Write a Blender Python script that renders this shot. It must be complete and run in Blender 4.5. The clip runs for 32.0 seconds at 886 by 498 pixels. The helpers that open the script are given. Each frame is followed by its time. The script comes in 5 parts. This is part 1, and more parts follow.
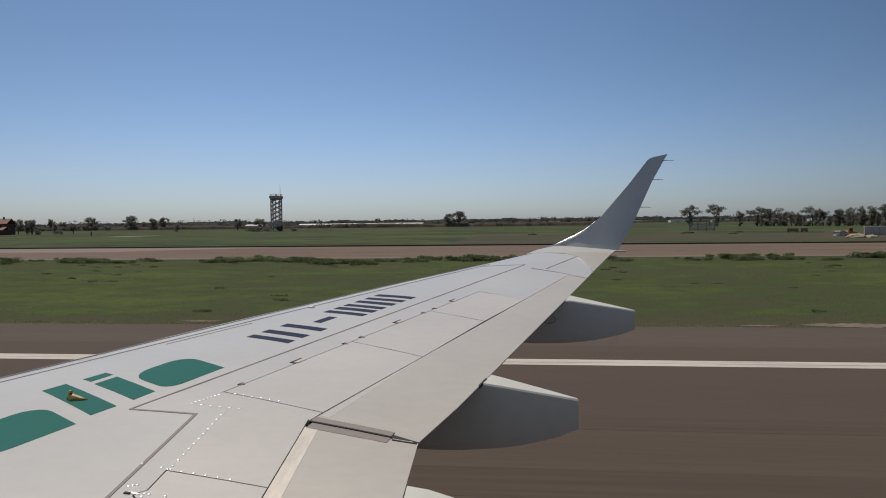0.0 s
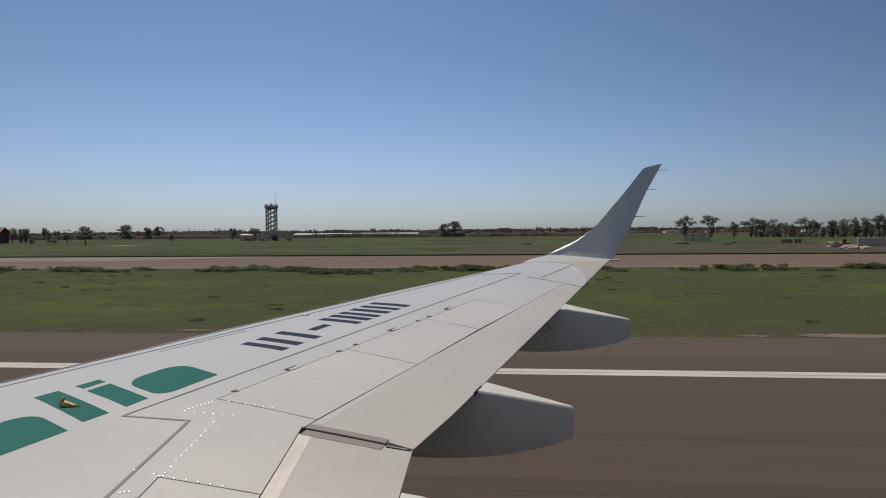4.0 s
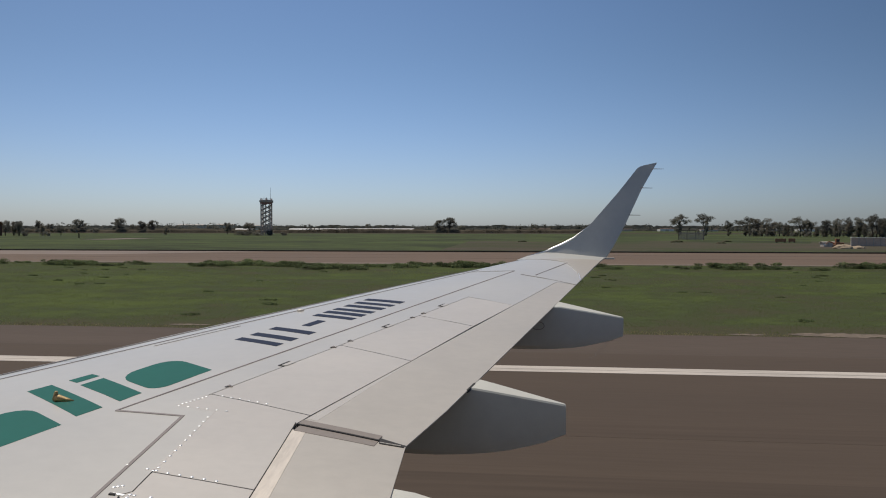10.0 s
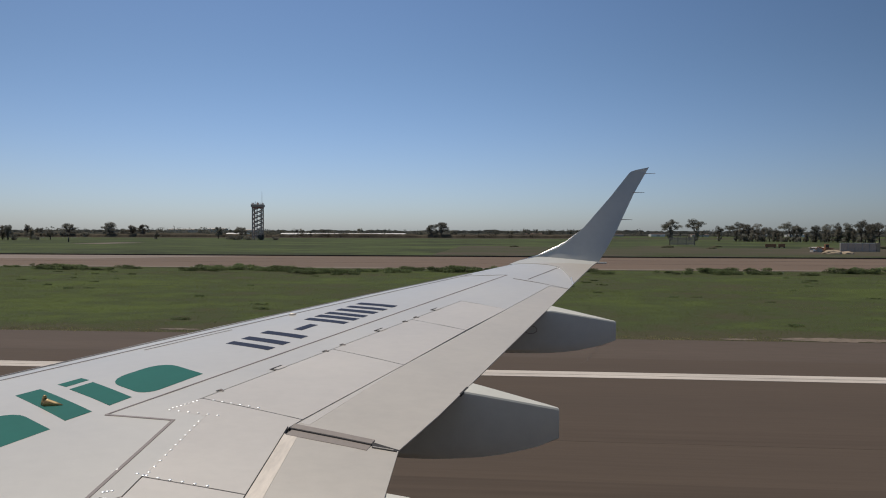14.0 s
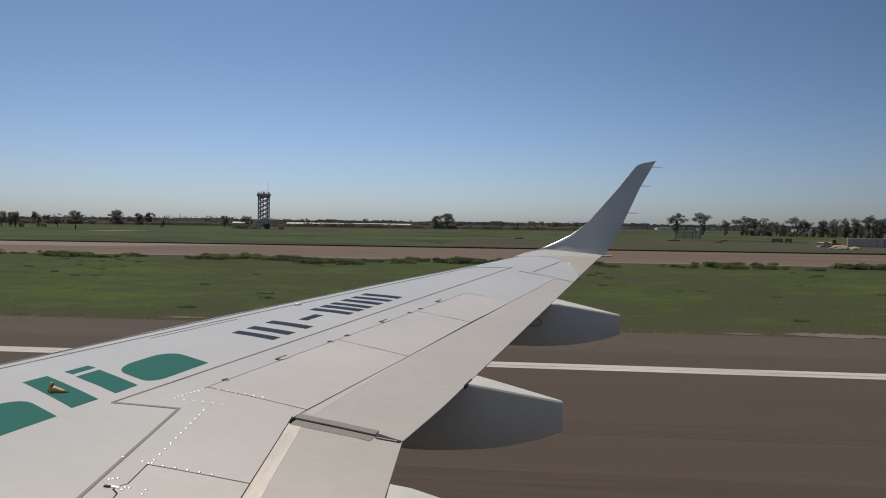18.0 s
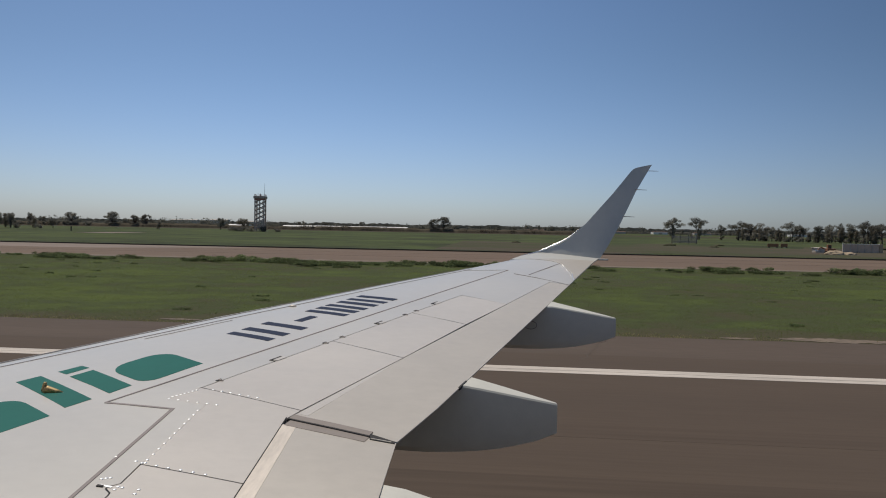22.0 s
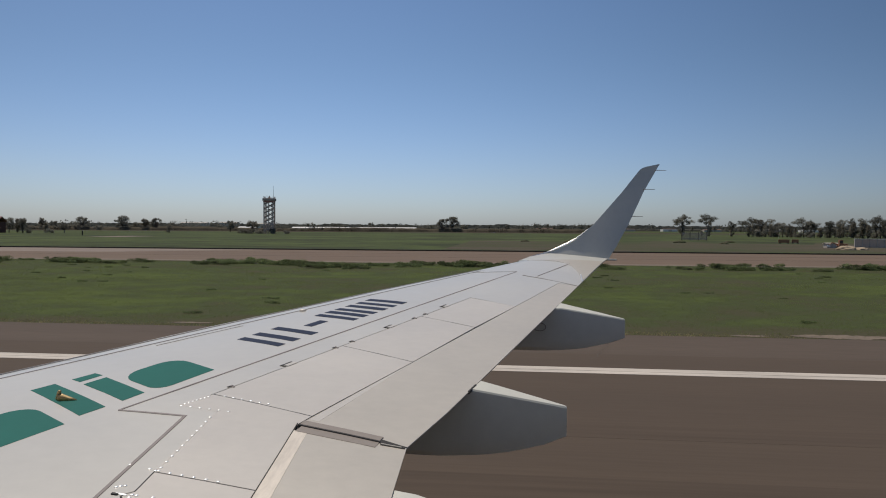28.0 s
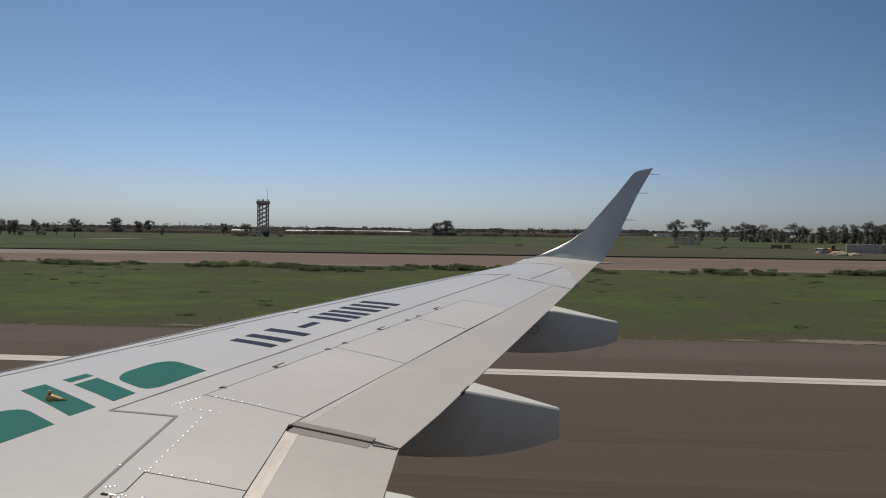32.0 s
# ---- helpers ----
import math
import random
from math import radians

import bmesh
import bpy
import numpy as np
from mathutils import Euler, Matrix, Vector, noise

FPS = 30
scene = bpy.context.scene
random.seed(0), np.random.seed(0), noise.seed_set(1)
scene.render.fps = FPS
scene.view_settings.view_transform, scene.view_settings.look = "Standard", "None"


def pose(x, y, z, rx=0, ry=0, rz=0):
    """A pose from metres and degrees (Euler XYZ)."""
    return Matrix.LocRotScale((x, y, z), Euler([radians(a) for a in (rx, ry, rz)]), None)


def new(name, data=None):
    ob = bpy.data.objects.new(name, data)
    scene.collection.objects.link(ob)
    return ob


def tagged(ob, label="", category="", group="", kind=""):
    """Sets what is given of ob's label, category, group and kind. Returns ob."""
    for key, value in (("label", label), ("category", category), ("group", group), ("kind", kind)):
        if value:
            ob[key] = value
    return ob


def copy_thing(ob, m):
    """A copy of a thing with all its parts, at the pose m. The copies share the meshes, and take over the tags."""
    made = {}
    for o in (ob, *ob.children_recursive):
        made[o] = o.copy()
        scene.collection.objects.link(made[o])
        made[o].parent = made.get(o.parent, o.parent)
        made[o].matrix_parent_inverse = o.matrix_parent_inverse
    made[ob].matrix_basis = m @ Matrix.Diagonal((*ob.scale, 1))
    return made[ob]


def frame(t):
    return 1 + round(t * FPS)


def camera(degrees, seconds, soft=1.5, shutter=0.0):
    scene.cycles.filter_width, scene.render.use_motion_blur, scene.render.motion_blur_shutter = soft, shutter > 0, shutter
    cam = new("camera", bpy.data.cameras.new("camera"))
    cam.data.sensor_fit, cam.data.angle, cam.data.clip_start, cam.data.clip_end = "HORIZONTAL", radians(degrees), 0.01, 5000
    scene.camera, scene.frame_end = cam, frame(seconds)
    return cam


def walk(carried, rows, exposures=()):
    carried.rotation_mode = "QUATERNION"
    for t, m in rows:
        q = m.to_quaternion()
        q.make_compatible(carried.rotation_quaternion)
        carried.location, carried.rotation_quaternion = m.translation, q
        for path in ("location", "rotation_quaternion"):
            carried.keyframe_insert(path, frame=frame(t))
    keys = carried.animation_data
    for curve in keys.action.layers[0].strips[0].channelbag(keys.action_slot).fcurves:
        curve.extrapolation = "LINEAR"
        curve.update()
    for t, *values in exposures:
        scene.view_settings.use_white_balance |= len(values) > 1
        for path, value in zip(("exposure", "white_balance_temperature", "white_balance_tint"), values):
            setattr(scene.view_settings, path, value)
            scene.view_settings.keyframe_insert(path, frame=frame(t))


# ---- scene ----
cam = camera(65.0, 32.0, soft=1.05)
# camera: seconds, x, y, z, pitch, roll, yaw (metres, degrees)
PATH = [
    (0, -0.003, 0.012, 3.920, -2.250, 0.653, 6.446),
    (0.5, -0.003, 0.018, 3.900, -2.120, 0.713, 6.318),
    (1, -0.004, 0.001, 3.903, -1.949, 0.640, 6.205),
    (1.5, -0.006, 0.016, 3.906, -2.051, 0.623, 6.435),
    (2, -0.003, 0.000, 3.908, -1.830, 0.414, 6.374),
    (2.5, -0.002, 0.013, 3.902, -1.933, 0.543, 6.240),
    (3, -0.007, 0.014, 3.913, -1.756, 0.275, 6.224),
    (3.5, -0.003, 0.012, 3.899, -1.412, 0.487, 6.075),
    (5.5, -0.001, 0.009, 3.908, -1.522, 0.415, 5.993),
    (6, -0.004, 0.011, 3.912, -1.462, 0.455, 6.144),
    (6.5, -0.002, 0.015, 3.897, -1.529, 0.671, 6.200),
    (7, -0.004, 0.015, 3.897, -1.411, 0.577, 6.268),
    (7.5, -0.010, 0.005, 3.895, -1.358, 0.522, 6.229),
    (8, -0.003, 0.006, 3.901, -1.511, 0.687, 6.343),
    (8.5, -0.000, 0.006, 3.897, -1.187, 0.312, 6.450),
    (9, -0.012, 0.016, 3.895, -1.575, 0.427, 6.364),
    (9.5, -0.006, 0.009, 3.894, -1.351, 0.072, 6.103),
    (10, 0.001, -0.002, 3.908, -1.741, -0.038, 5.659),
    (10.5, -0.004, 0.005, 3.902, -1.496, -0.057, 5.323),
    (11, 0.006, -0.004, 3.924, -1.568, -0.173, 5.411),
    (11.5, -0.002, 0.008, 3.901, -1.403, -0.161, 5.617),
    (12, -0.000, 0.000, 3.899, -1.451, -0.305, 5.816),
    (12.5, -0.002, 0.009, 3.889, -1.412, -0.250, 5.795),
    (13, -0.003, 0.010, 3.893, -1.514, -0.335, 5.496),
    (13.5, -0.005, 0.016, 3.896, -1.397, -0.134, 5.227),
    (14, -0.009, 0.011, 3.897, -1.343, -0.147, 4.991),
    (14.5, -0.010, 0.014, 3.899, -1.514, -0.102, 5.122),
    (15, -0.011, 0.014, 3.905, -1.560, -0.204, 5.491),
    (15.5, -0.002, 0.009, 3.901, -1.485, -0.202, 5.948),
    (17.5, -0.009, 0.015, 3.899, -1.725, -0.364, 5.498),
    (18, -0.010, 0.009, 3.905, -2.082, -0.749, 5.448),
    (18.5, -0.012, 0.011, 3.895, -2.425, -0.838, 5.532),
    (19, -0.008, 0.003, 3.908, -2.618, -0.964, 5.728),
    (19.5, 0.000, 0.000, 3.899, -2.445, -1.044, 5.761),
    (20, 0.001, 0.008, 3.900, -2.479, -0.920, 5.813),
    (20.5, 0.000, 0.014, 3.894, -2.152, -0.924, 5.762),
    (21, -0.001, -0.001, 3.891, -2.198, -1.139, 5.562),
    (21.5, -0.004, 0.004, 3.892, -1.887, -1.124, 5.396),
    (22, -0.002, 0.006, 3.892, -1.793, -1.044, 5.168),
    (22.5, -0.010, 0.006, 3.890, -1.716, -0.997, 4.991),
    (23, -0.012, 0.013, 3.893, -1.821, -0.770, 5.087),
    (23.5, -0.001, 0.002, 3.908, -1.907, -0.864, 5.238),
    (24, -0.002, 0.002, 3.934, -1.357, -0.467, 5.556),
    (24.5, -0.005, 0.002, 3.909, -1.428, -0.723, 5.840),
    (25, -0.007, 0.005, 3.947, -1.667, -0.638, 6.088),
    (25.5, -0.007, 0.001, 3.916, -2.069, -0.582, 5.851),
    (27.5, 0.008, -0.009, 3.919, -1.782, -0.122, 5.839),
    (28, 0.007, -0.015, 3.927, -1.815, -0.330, 5.884),
    (28.5, 0.004, -0.015, 3.886, -1.312, -1.627, 5.743),
    (29, 0.003, 0.016, 3.905, 0.610, 0.252, 5.665),
    (29.5, -0.007, 0.022, 3.882, 1.404, -0.179, 5.127),
    (30, -0.020, 0.036, 3.868, 0.117, -0.073, 5.329),
    (30.5, -0.009, 0.013, 3.887, -0.837, -0.258, 5.180),
    (31, -0.002, 0.004, 3.897, -0.957, -0.444, 5.109),
    (31.5, 0.007, -0.002, 3.895, -1.369, -0.201, 5.197),
    (32, 0.011, -0.013, 3.910, -1.505, -0.613, 5.394),
]
LEAN = 0.05  # degrees by which the parked attitude of the aircraft, and the camera in it, leans back
walk(cam, [(t, pose(x, y, z, 90 + p + LEAN, r, w)) for t, x, y, z, p, r, w in PATH], [(0, -0.25), (32, -0.25)])

# ---- world and sun ----
SUN_EL, SUN_AZ = 63.0, -46.0          # azimuth from +y towards +x
world = bpy.data.worlds.new("world")
scene.world = world
world.use_nodes = True
wn = world.node_tree.nodes
sky = wn.new("ShaderNodeTexSky")
sky.sky_type = "NISHITA"
sky.sun_disc = False
sky.sun_elevation = radians(SUN_EL)
sky.sun_rotation = radians(SUN_AZ)
sky.air_density = 1.0
sky.dust_density = 0.7
sky.ozone_density = 3.0
wn["Background"].inputs["Strength"].default_value = 0.085
# clear blue air: white haze low down instead of yellow dust
wl = world.node_tree.links
wc = wn.new("ShaderNodeTexCoord")
wz = wn.new("ShaderNodeSeparateXYZ")
wr = wn.new("ShaderNodeMapRange")
wr.inputs["From Min"].default_value, wr.inputs["From Max"].default_value = 0.0, 0.26
wr.interpolation_type = "SMOOTHSTEP"
wm = wn.new("ShaderNodeMix")
wm.data_type = "RGBA"
wm.inputs["A"].default_value = (1.065, 1.15, 1.46, 1)
wm.inputs["B"].default_value = (0.92, 1.03, 1.17, 1)
wx = wn.new("ShaderNodeMix")
wx.data_type, wx.blend_type = "RGBA", "MULTIPLY"
wx.inputs["Factor"].default_value = 1.0
wl.new(wc.outputs["Generated"], wz.inputs["Vector"])
wl.new(wz.outputs["Z"], wr.inputs["Value"])
wl.new(wr.outputs["Result"], wm.inputs["Factor"])
wl.new(sky.outputs["Color"], wx.inputs["A"])
wl.new(wm.outputs["Result"], wx.inputs["B"])
# corner falloff painted into the sky: brightest about azimuth -13, dimmer sideways
wd = wn.new("ShaderNodeVectorMath")
wd.operation = "DOT_PRODUCT"
wd.inputs[1].default_value = (math.sin(radians(-13)), math.cos(radians(-13)), 0.0)
wg = wn.new("ShaderNodeMapRange")
wg.inputs["From Min"].default_value, wg.inputs["From Max"].default_value = 0.40, 0.985
wg.inputs["To Min"].default_value, wg.inputs["To Max"].default_value = 0.61, 1.02
wv = wn.new("ShaderNodeVectorMath")
wv.operation = "SCALE"
wl.new(wc.outputs["Generated"], wd.inputs[0])
wq = wn.new("ShaderNodeMath")
wq.operation = "MULTIPLY"
wl.new(wd.outputs["Value"], wq.inputs[0])
wl.new(wd.outputs["Value"], wq.inputs[1])
wl.new(wq.outputs["Value"], wg.inputs["Value"])
# bluish-grey air along the horizon
wh = wn.new("ShaderNodeMapRange")
wh.inputs["From Min"].default_value, wh.inputs["From Max"].default_value = 0.0, 0.07
wk = wn.new("ShaderNodeMix")
wk.data_type = "RGBA"
wk.inputs["A"].default_value = (0.962, 1.015, 1.035, 1)
wk.inputs["B"].default_value = (1, 1, 1, 1)
wt = wn.new("ShaderNodeMix")
wt.data_type, wt.blend_type = "RGBA", "MULTIPLY"
wt.inputs["Factor"].default_value = 1.0
wl.new(wz.outputs["Z"], wh.inputs["Value"])
wl.new(wh.outputs["Result"], wk.inputs["Factor"])
wl.new(wx.outputs["Result"], wt.inputs["A"])
wl.new(wk.outputs["Result"], wt.inputs["B"])
wl.new(wt.outputs["Result"], wv.inputs[0])
wl.new(wg.outputs["Result"], wv.inputs["Scale"])
wl.new(wv.outputs["Vector"], wn["Background"].inputs["Color"])
sun = new("sun", bpy.data.lights.new("sun", "SUN"))
sun.data.energy = 3.5
sun.data.angle = radians(0.53)
sun.data.color = (1.0, 0.92, 0.81)
to_sun = Vector((math.sin(radians(SUN_AZ)) * math.cos(radians(SUN_EL)),
                 math.cos(radians(SUN_AZ)) * math.cos(radians(SUN_EL)), math.sin(radians(SUN_EL))))
sun.rotation_euler = to_sun.to_track_quat("Z", "Y").to_euler()
sun.location = to_sun * 60


# ---- materials ----
def node(nt, kind, **values):
    n = nt.nodes.new(kind)
    for k, v in values.items():
        n.inputs[k].default_value = v
    return n


def material(name, base, rough=0.6, metal=0.0, spread=0.15, grain=20.0, blotch=1.0, stretch=(1, 1, 1), bump=0.0,
             spec=0.5, coat=0.0, tint=None, random_amount=0.0, thin=0.0):
    """A surface with two scales of variation in colour and roughness, and fine relief."""
    m = bpy.data.materials.new(name)
    m.use_nodes = True
    nt = m.node_tree
    b = nt.nodes["Principled BSDF"]
    b.inputs["Metallic"].default_value = metal
    b.inputs["Specular IOR Level"].default_value = spec
    b.inputs["Coat Weight"].default_value = coat
    b.inputs["Coat Roughness"].default_value = 0.08
    tc = nt.nodes.new("ShaderNodeTexCoord")
    mp = node(nt, "ShaderNodeMapping", Scale=stretch)
    nt.links.new(tc.outputs["Object"], mp.inputs["Vector"])
    fine = node(nt, "ShaderNodeTexNoise", Scale=grain, Detail=6.0, Roughness=0.65)
    big = node(nt, "ShaderNodeTexNoise", Scale=blotch, Detail=4.0, Roughness=0.55)
    for n in (fine, big):
        nt.links.new(mp.outputs["Vector"], n.inputs["Vector"])
    mix = node(nt, "ShaderNodeMath")
    mix.operation = "ADD"
    nt.links.new(fine.outputs["Fac"], mix.inputs[0])
    nt.links.new(big.outputs["Fac"], mix.inputs[1])
    ramp = nt.nodes.new("ShaderNodeMapRange")
    ramp.inputs["From Min"].default_value = 0.7
    ramp.inputs["From Max"].default_value = 1.3
    nt.links.new(mix.outputs[0], ramp.inputs["Value"])
    cm = nt.nodes.new("ShaderNodeMix")
    cm.data_type = "RGBA"
    tint = tint or base
    cm.inputs["A"].default_value = (*[c * (1 - spread) for c in base], 1)
    cm.inputs["B"].default_value = (*[min(1, c * (1 + spread)) for c in tint], 1)
    nt.links.new(ramp.outputs["Result"], cm.inputs["Factor"])
    out = cm.outputs["Result"]
    if random_amount:
        info = nt.nodes.new("ShaderNodeObjectInfo")
        hs = nt.nodes.new("ShaderNodeHueSaturation")
        rr = nt.nodes.new("ShaderNodeMapRange")
        rr.inputs["To Min"].default_value = 1 - random_amount
        rr.inputs["To Max"].default_value = 1 + random_amount
        nt.links.new(info.outputs["Random"], rr.inputs["Value"])
        nt.links.new(rr.outputs["Result"], hs.inputs["Value"])
        nt.links.new(out, hs.inputs["Color"])
        out = hs.outputs["Color"]
    nt.links.new(out, b.inputs["Base Color"])
    if thin:  # leaves let light through
        tl = nt.nodes.new("ShaderNodeBsdfTranslucent")
        ms = nt.nodes.new("ShaderNodeMixShader")
        ms.inputs["Fac"].default_value = thin
        nt.links.new(out, tl.inputs["Color"])
        nt.links.new(b.outputs["BSDF"], ms.inputs[1])
        nt.links.new(tl.outputs["BSDF"], ms.inputs[2])
        nt.links.new(ms.outputs["Shader"], nt.nodes["Material Output"].inputs["Surface"])
    rg = nt.nodes.new("ShaderNodeMapRange")
    rg.inputs["To Min"].default_value = max(0.02, rough - 0.08)
    rg.inputs["To Max"].default_value = min(1, rough + 0.08)
    nt.links.new(big.outputs["Fac"], rg.inputs["Value"])
    nt.links.new(rg.outputs["Result"], b.inputs["Roughness"])
    if bump:
        bp = node(nt, "ShaderNodeBump", Strength=0.6, Distance=bump)
        nt.links.new(fine.outputs["Fac"], bp.inputs["Height"])
        nt.links.new(bp.outputs["Normal"], b.inputs["Normal"])
    return m


PAINT = material("wing_paint", (0.61, 0.58, 0.515), 0.36, spread=0.04, grain=9, blotch=0.7, stretch=(0.9, 1.3, 1), coat=0.25)
PAINT_SLAT = material("slat_paint", (0.64, 0.615, 0.55), 0.34, spread=0.05, grain=9, blotch=0.9, coat=0.3)
PAINT_SPOILER = material("spoiler_paint", (0.60, 0.557, 0.495), 0.42, spread=0.05, grain=11, blotch=0.8, stretch=(0.8, 1.3, 1), coat=0.15)
PAINT_FLAP = material("flap_paint", (0.548, 0.503, 0.43), 0.42, spread=0.06, grain=10, blotch=0.8, stretch=(0.8, 1.3, 1), coat=0.15)
WINGLET = material("winglet_paint", (0.54, 0.532, 0.485), 0.42, spread=0.05, grain=12, blotch=0.8)
FAIRING = material("fairing_paint", (0.64, 0.63, 0.56), 0.6, spread=0.05, grain=10, blotch=1.2, spec=0.25)
GAP = material("gap_dark", (0.035, 0.033, 0.032), 0.8, spread=0.2)
SEAL = material("seal_rubber", (0.27, 0.23, 0.20), 0.6, spread=0.1, grain=30)
CRACK = material("crack_sealant", (0.086, 0.065, 0.049), 0.9, spread=0.2, grain=8.0)
WALKLINE = material("walkway_line", (0.24, 0.205, 0.19), 0.6, spread=0.1, grain=40)
JOINT = material("joint_grey", (0.22, 0.20, 0.19), 0.6, spread=0.1, grain=30)
GLINT_METAL = material("glint_metal", (0.93, 0.92, 0.9), 0.28, metal=0.9, spread=0.05)
BRIGHT = material("bare_alloy", (0.71, 0.635, 0.54), 0.5, metal=0.15, spread=0.16, grain=14, blotch=2, stretch=(3, 0.6, 1))
SCREW = material("screw_steel", (0.95, 0.95, 0.93), 0.42, metal=1.0, spread=0.05)
GREEN = material("livery_green", (0.016, 0.140, 0.112), 0.6, spread=0.06, grain=10, spec=0.12)
NAVY = material("marking_navy", (0.016, 0.024, 0.052), 0.55, spread=0.06, grain=10, spec=0.15)
BRASS = material("brass_fitting", (0.46, 0.33, 0.15), 0.5, metal=0.45, spread=0.2, grain=60)
TYRE = material("tyre_rubber", (0.025, 0.025, 0.025), 0.8)
STEEL = material("gear_steel", (0.5, 0.5, 0.5), 0.35, metal=0.8)
CABIN = material("cabin_lining", (0.42, 0.40, 0.37), 0.7)
ASPHALT = material("runway_asphalt", (0.099, 0.074, 0.055), 0.95, spec=0.2, spread=0.10, grain=9.0, blotch=0.35, stretch=(0.06, 1.0, 1.0), bump=0.004)
SHOULDER = material("shoulder_asphalt", (0.110, 0.084, 0.065), 0.95, spec=0.2, spread=0.16, grain=7.0, blotch=0.4, stretch=(0.10, 1.0, 1.0), bump=0.004)
RUBBER = material("tyre_streak", (0.094, 0.070, 0.052), 0.95, spec=0.2, spread=0.18, grain=6.0, blotch=0.5, stretch=(0.03, 1.0, 1.0))
LINE = material("runway_white", (0.56, 0.495, 0.42), 0.8, spread=0.22, grain=14, blotch=1.5, stretch=(0.15, 1.5, 1))
YELLOW = material("taxi_yellow", (0.55, 0.34, 0.06), 0.7, spread=0.2, grain=12)
CONCRETE = material("taxiway_concrete", (0.170, 0.120, 0.084), 0.9, spec=0.2, spread=0.18, grain=0.9, blotch=0.12, stretch=(0.15, 1.0, 1.0))
SOIL = material("bare_soil", (0.18, 0.138, 0.098), 0.95, spread=0.4, grain=4.0, blotch=0.5, bump=0.03)
def meadow(name, dry, green, fresh, verge=0.0, size=1.0, along=0.75):
    """Rough mown grass: dry, green and fresh patches at three scales; dry along the asphalt where verge is given."""
    m = bpy.data.materials.new(name)
    m.use_nodes = True
    nt = m.node_tree
    b = nt.nodes["Principled BSDF"]
    b.inputs["Roughness"].default_value = 0.95
    b.inputs["Specular IOR Level"].default_value = 0.05
    tc = nt.nodes.new("ShaderNodeTexCoord")
    mp = node(nt, "ShaderNodeMapping", Scale=(along * size * size, size, 1.0))
    nt.links.new(tc.outputs["Object"], mp.inputs["Vector"])
    noises = [node(nt, "ShaderNodeTexNoise", Scale=sc, Detail=d, Roughness=0.6) for sc, d in ((0.07, 4.0), (0.42, 5.0), (4.5, 5.0))]
    for n in noises:
        nt.links.new(mp.outputs["Vector"], n.inputs["Vector"])
    total = None
    for n, w in zip(noises, (0.55, 0.45, 0.16)):
        k = node(nt, "ShaderNodeMath")
        k.operation = "MULTIPLY_ADD"
        k.inputs[1].default_value = w
        k.inputs[2].default_value = 0.0
        nt.links.new(n.outputs["Fac"], k.inputs[0])
        if total:
            nt.links.new(total.outputs[0], k.inputs[2])
        total = k
    if verge:
        xyz = nt.nodes.new("ShaderNodeSeparateXYZ")
        nt.links.new(tc.outputs["Object"], xyz.inputs["Vector"])
        edge = node(nt, "ShaderNodeMapRange")
        edge.inputs["From Min"].default_value, edge.inputs["From Max"].default_value = 26.1, 30.5
        edge.inputs["To Min"].default_value, edge.inputs["To Max"].default_value = -verge, 0.0
        nt.links.new(xyz.outputs["Y"], edge.inputs["Value"])
        k = node(nt, "ShaderNodeMath")
        nt.links.new(total.outputs[0], k.inputs[0])
        nt.links.new(edge.outputs["Result"], k.inputs[1])
        total = k
    ramp = nt.nodes.new("ShaderNodeValToRGB")
    ramp.color_ramp.elements[0].position, ramp.color_ramp.elements[0].color = 0.47, (*dry, 1)
    ramp.color_ramp.elements[1].position, ramp.color_ramp.elements[1].color = 0.68, (*fresh, 1)
    mid = ramp.color_ramp.elements.new(0.57)
    mid.color = (*green, 1)
    nt.links.new(total.outputs[0], ramp.inputs["Fac"])
    nt.links.new(ramp.outputs["Color"], b.inputs["Base Color"])
    bp = node(nt, "ShaderNodeBump", Strength=0.5, Distance=0.06)
    nt.links.new(noises[2].outputs["Fac"], bp.inputs["Height"])
    nt.links.new(bp.outputs["Normal"], b.inputs["Normal"])
    return m


GRASS = meadow("grass_ground", (0.080, 0.074, 0.043), (0.067, 0.081, 0.034), (0.092, 0.117, 0.034), 0.12)
FIELD = meadow("field_grass", (0.046, 0.050, 0.031), (0.068, 0.083, 0.037), (0.104, 0.128, 0.048), 0.0, 0.5, 1.2)
FALLOW = material("fallow_field", (0.075, 0.062, 0.042), 0.95, spread=0.3, grain=0.3, blotch=0.03, stretch=(0.2, 1.0, 1.0), spec=0.05)
DITCH = material("ditch_earth", (0.040, 0.034, 0.026), 0.95, spread=0.3, grain=2.0)
CONCRETE_PALE = material("pale_slab", (0.24, 0.19, 0.155), 0.9, spread=0.15, grain=0.9, blotch=0.12, stretch=(0.15, 1.0, 1.0), spec=0.2)
BLADE = material("grass_blade", (0.150, 0.180, 0.072), 0.8, spread=0.2, grain=0.7, blotch=0.11, stretch=(0.45, 1.0, 1.0), tint=(0.185, 0.210, 0.080), spec=0.1, thin=0.6)
DRYBLADE = material("dry_blade", (0.30, 0.26, 0.14), 0.85, spread=0.3, grain=0.9, blotch=0.2, spec=0.1, thin=0.6)
WEED = material("weed_leaf", (0.180, 0.215, 0.096), 0.85, spread=0.4, grain=5.0, blotch=0.6, spec=0.1, thin=0.35, random_amount=0.35)
# leaf colour lifted above real foliage to stand in for distance haze
LEAF_HAZED = material("tree_leaf_hazed", (0.235, 0.225, 0.185), 0.85, spread=0.4, grain=2.0, blotch=0.3, spec=0.1, thin=0.5, random_amount=0.3)
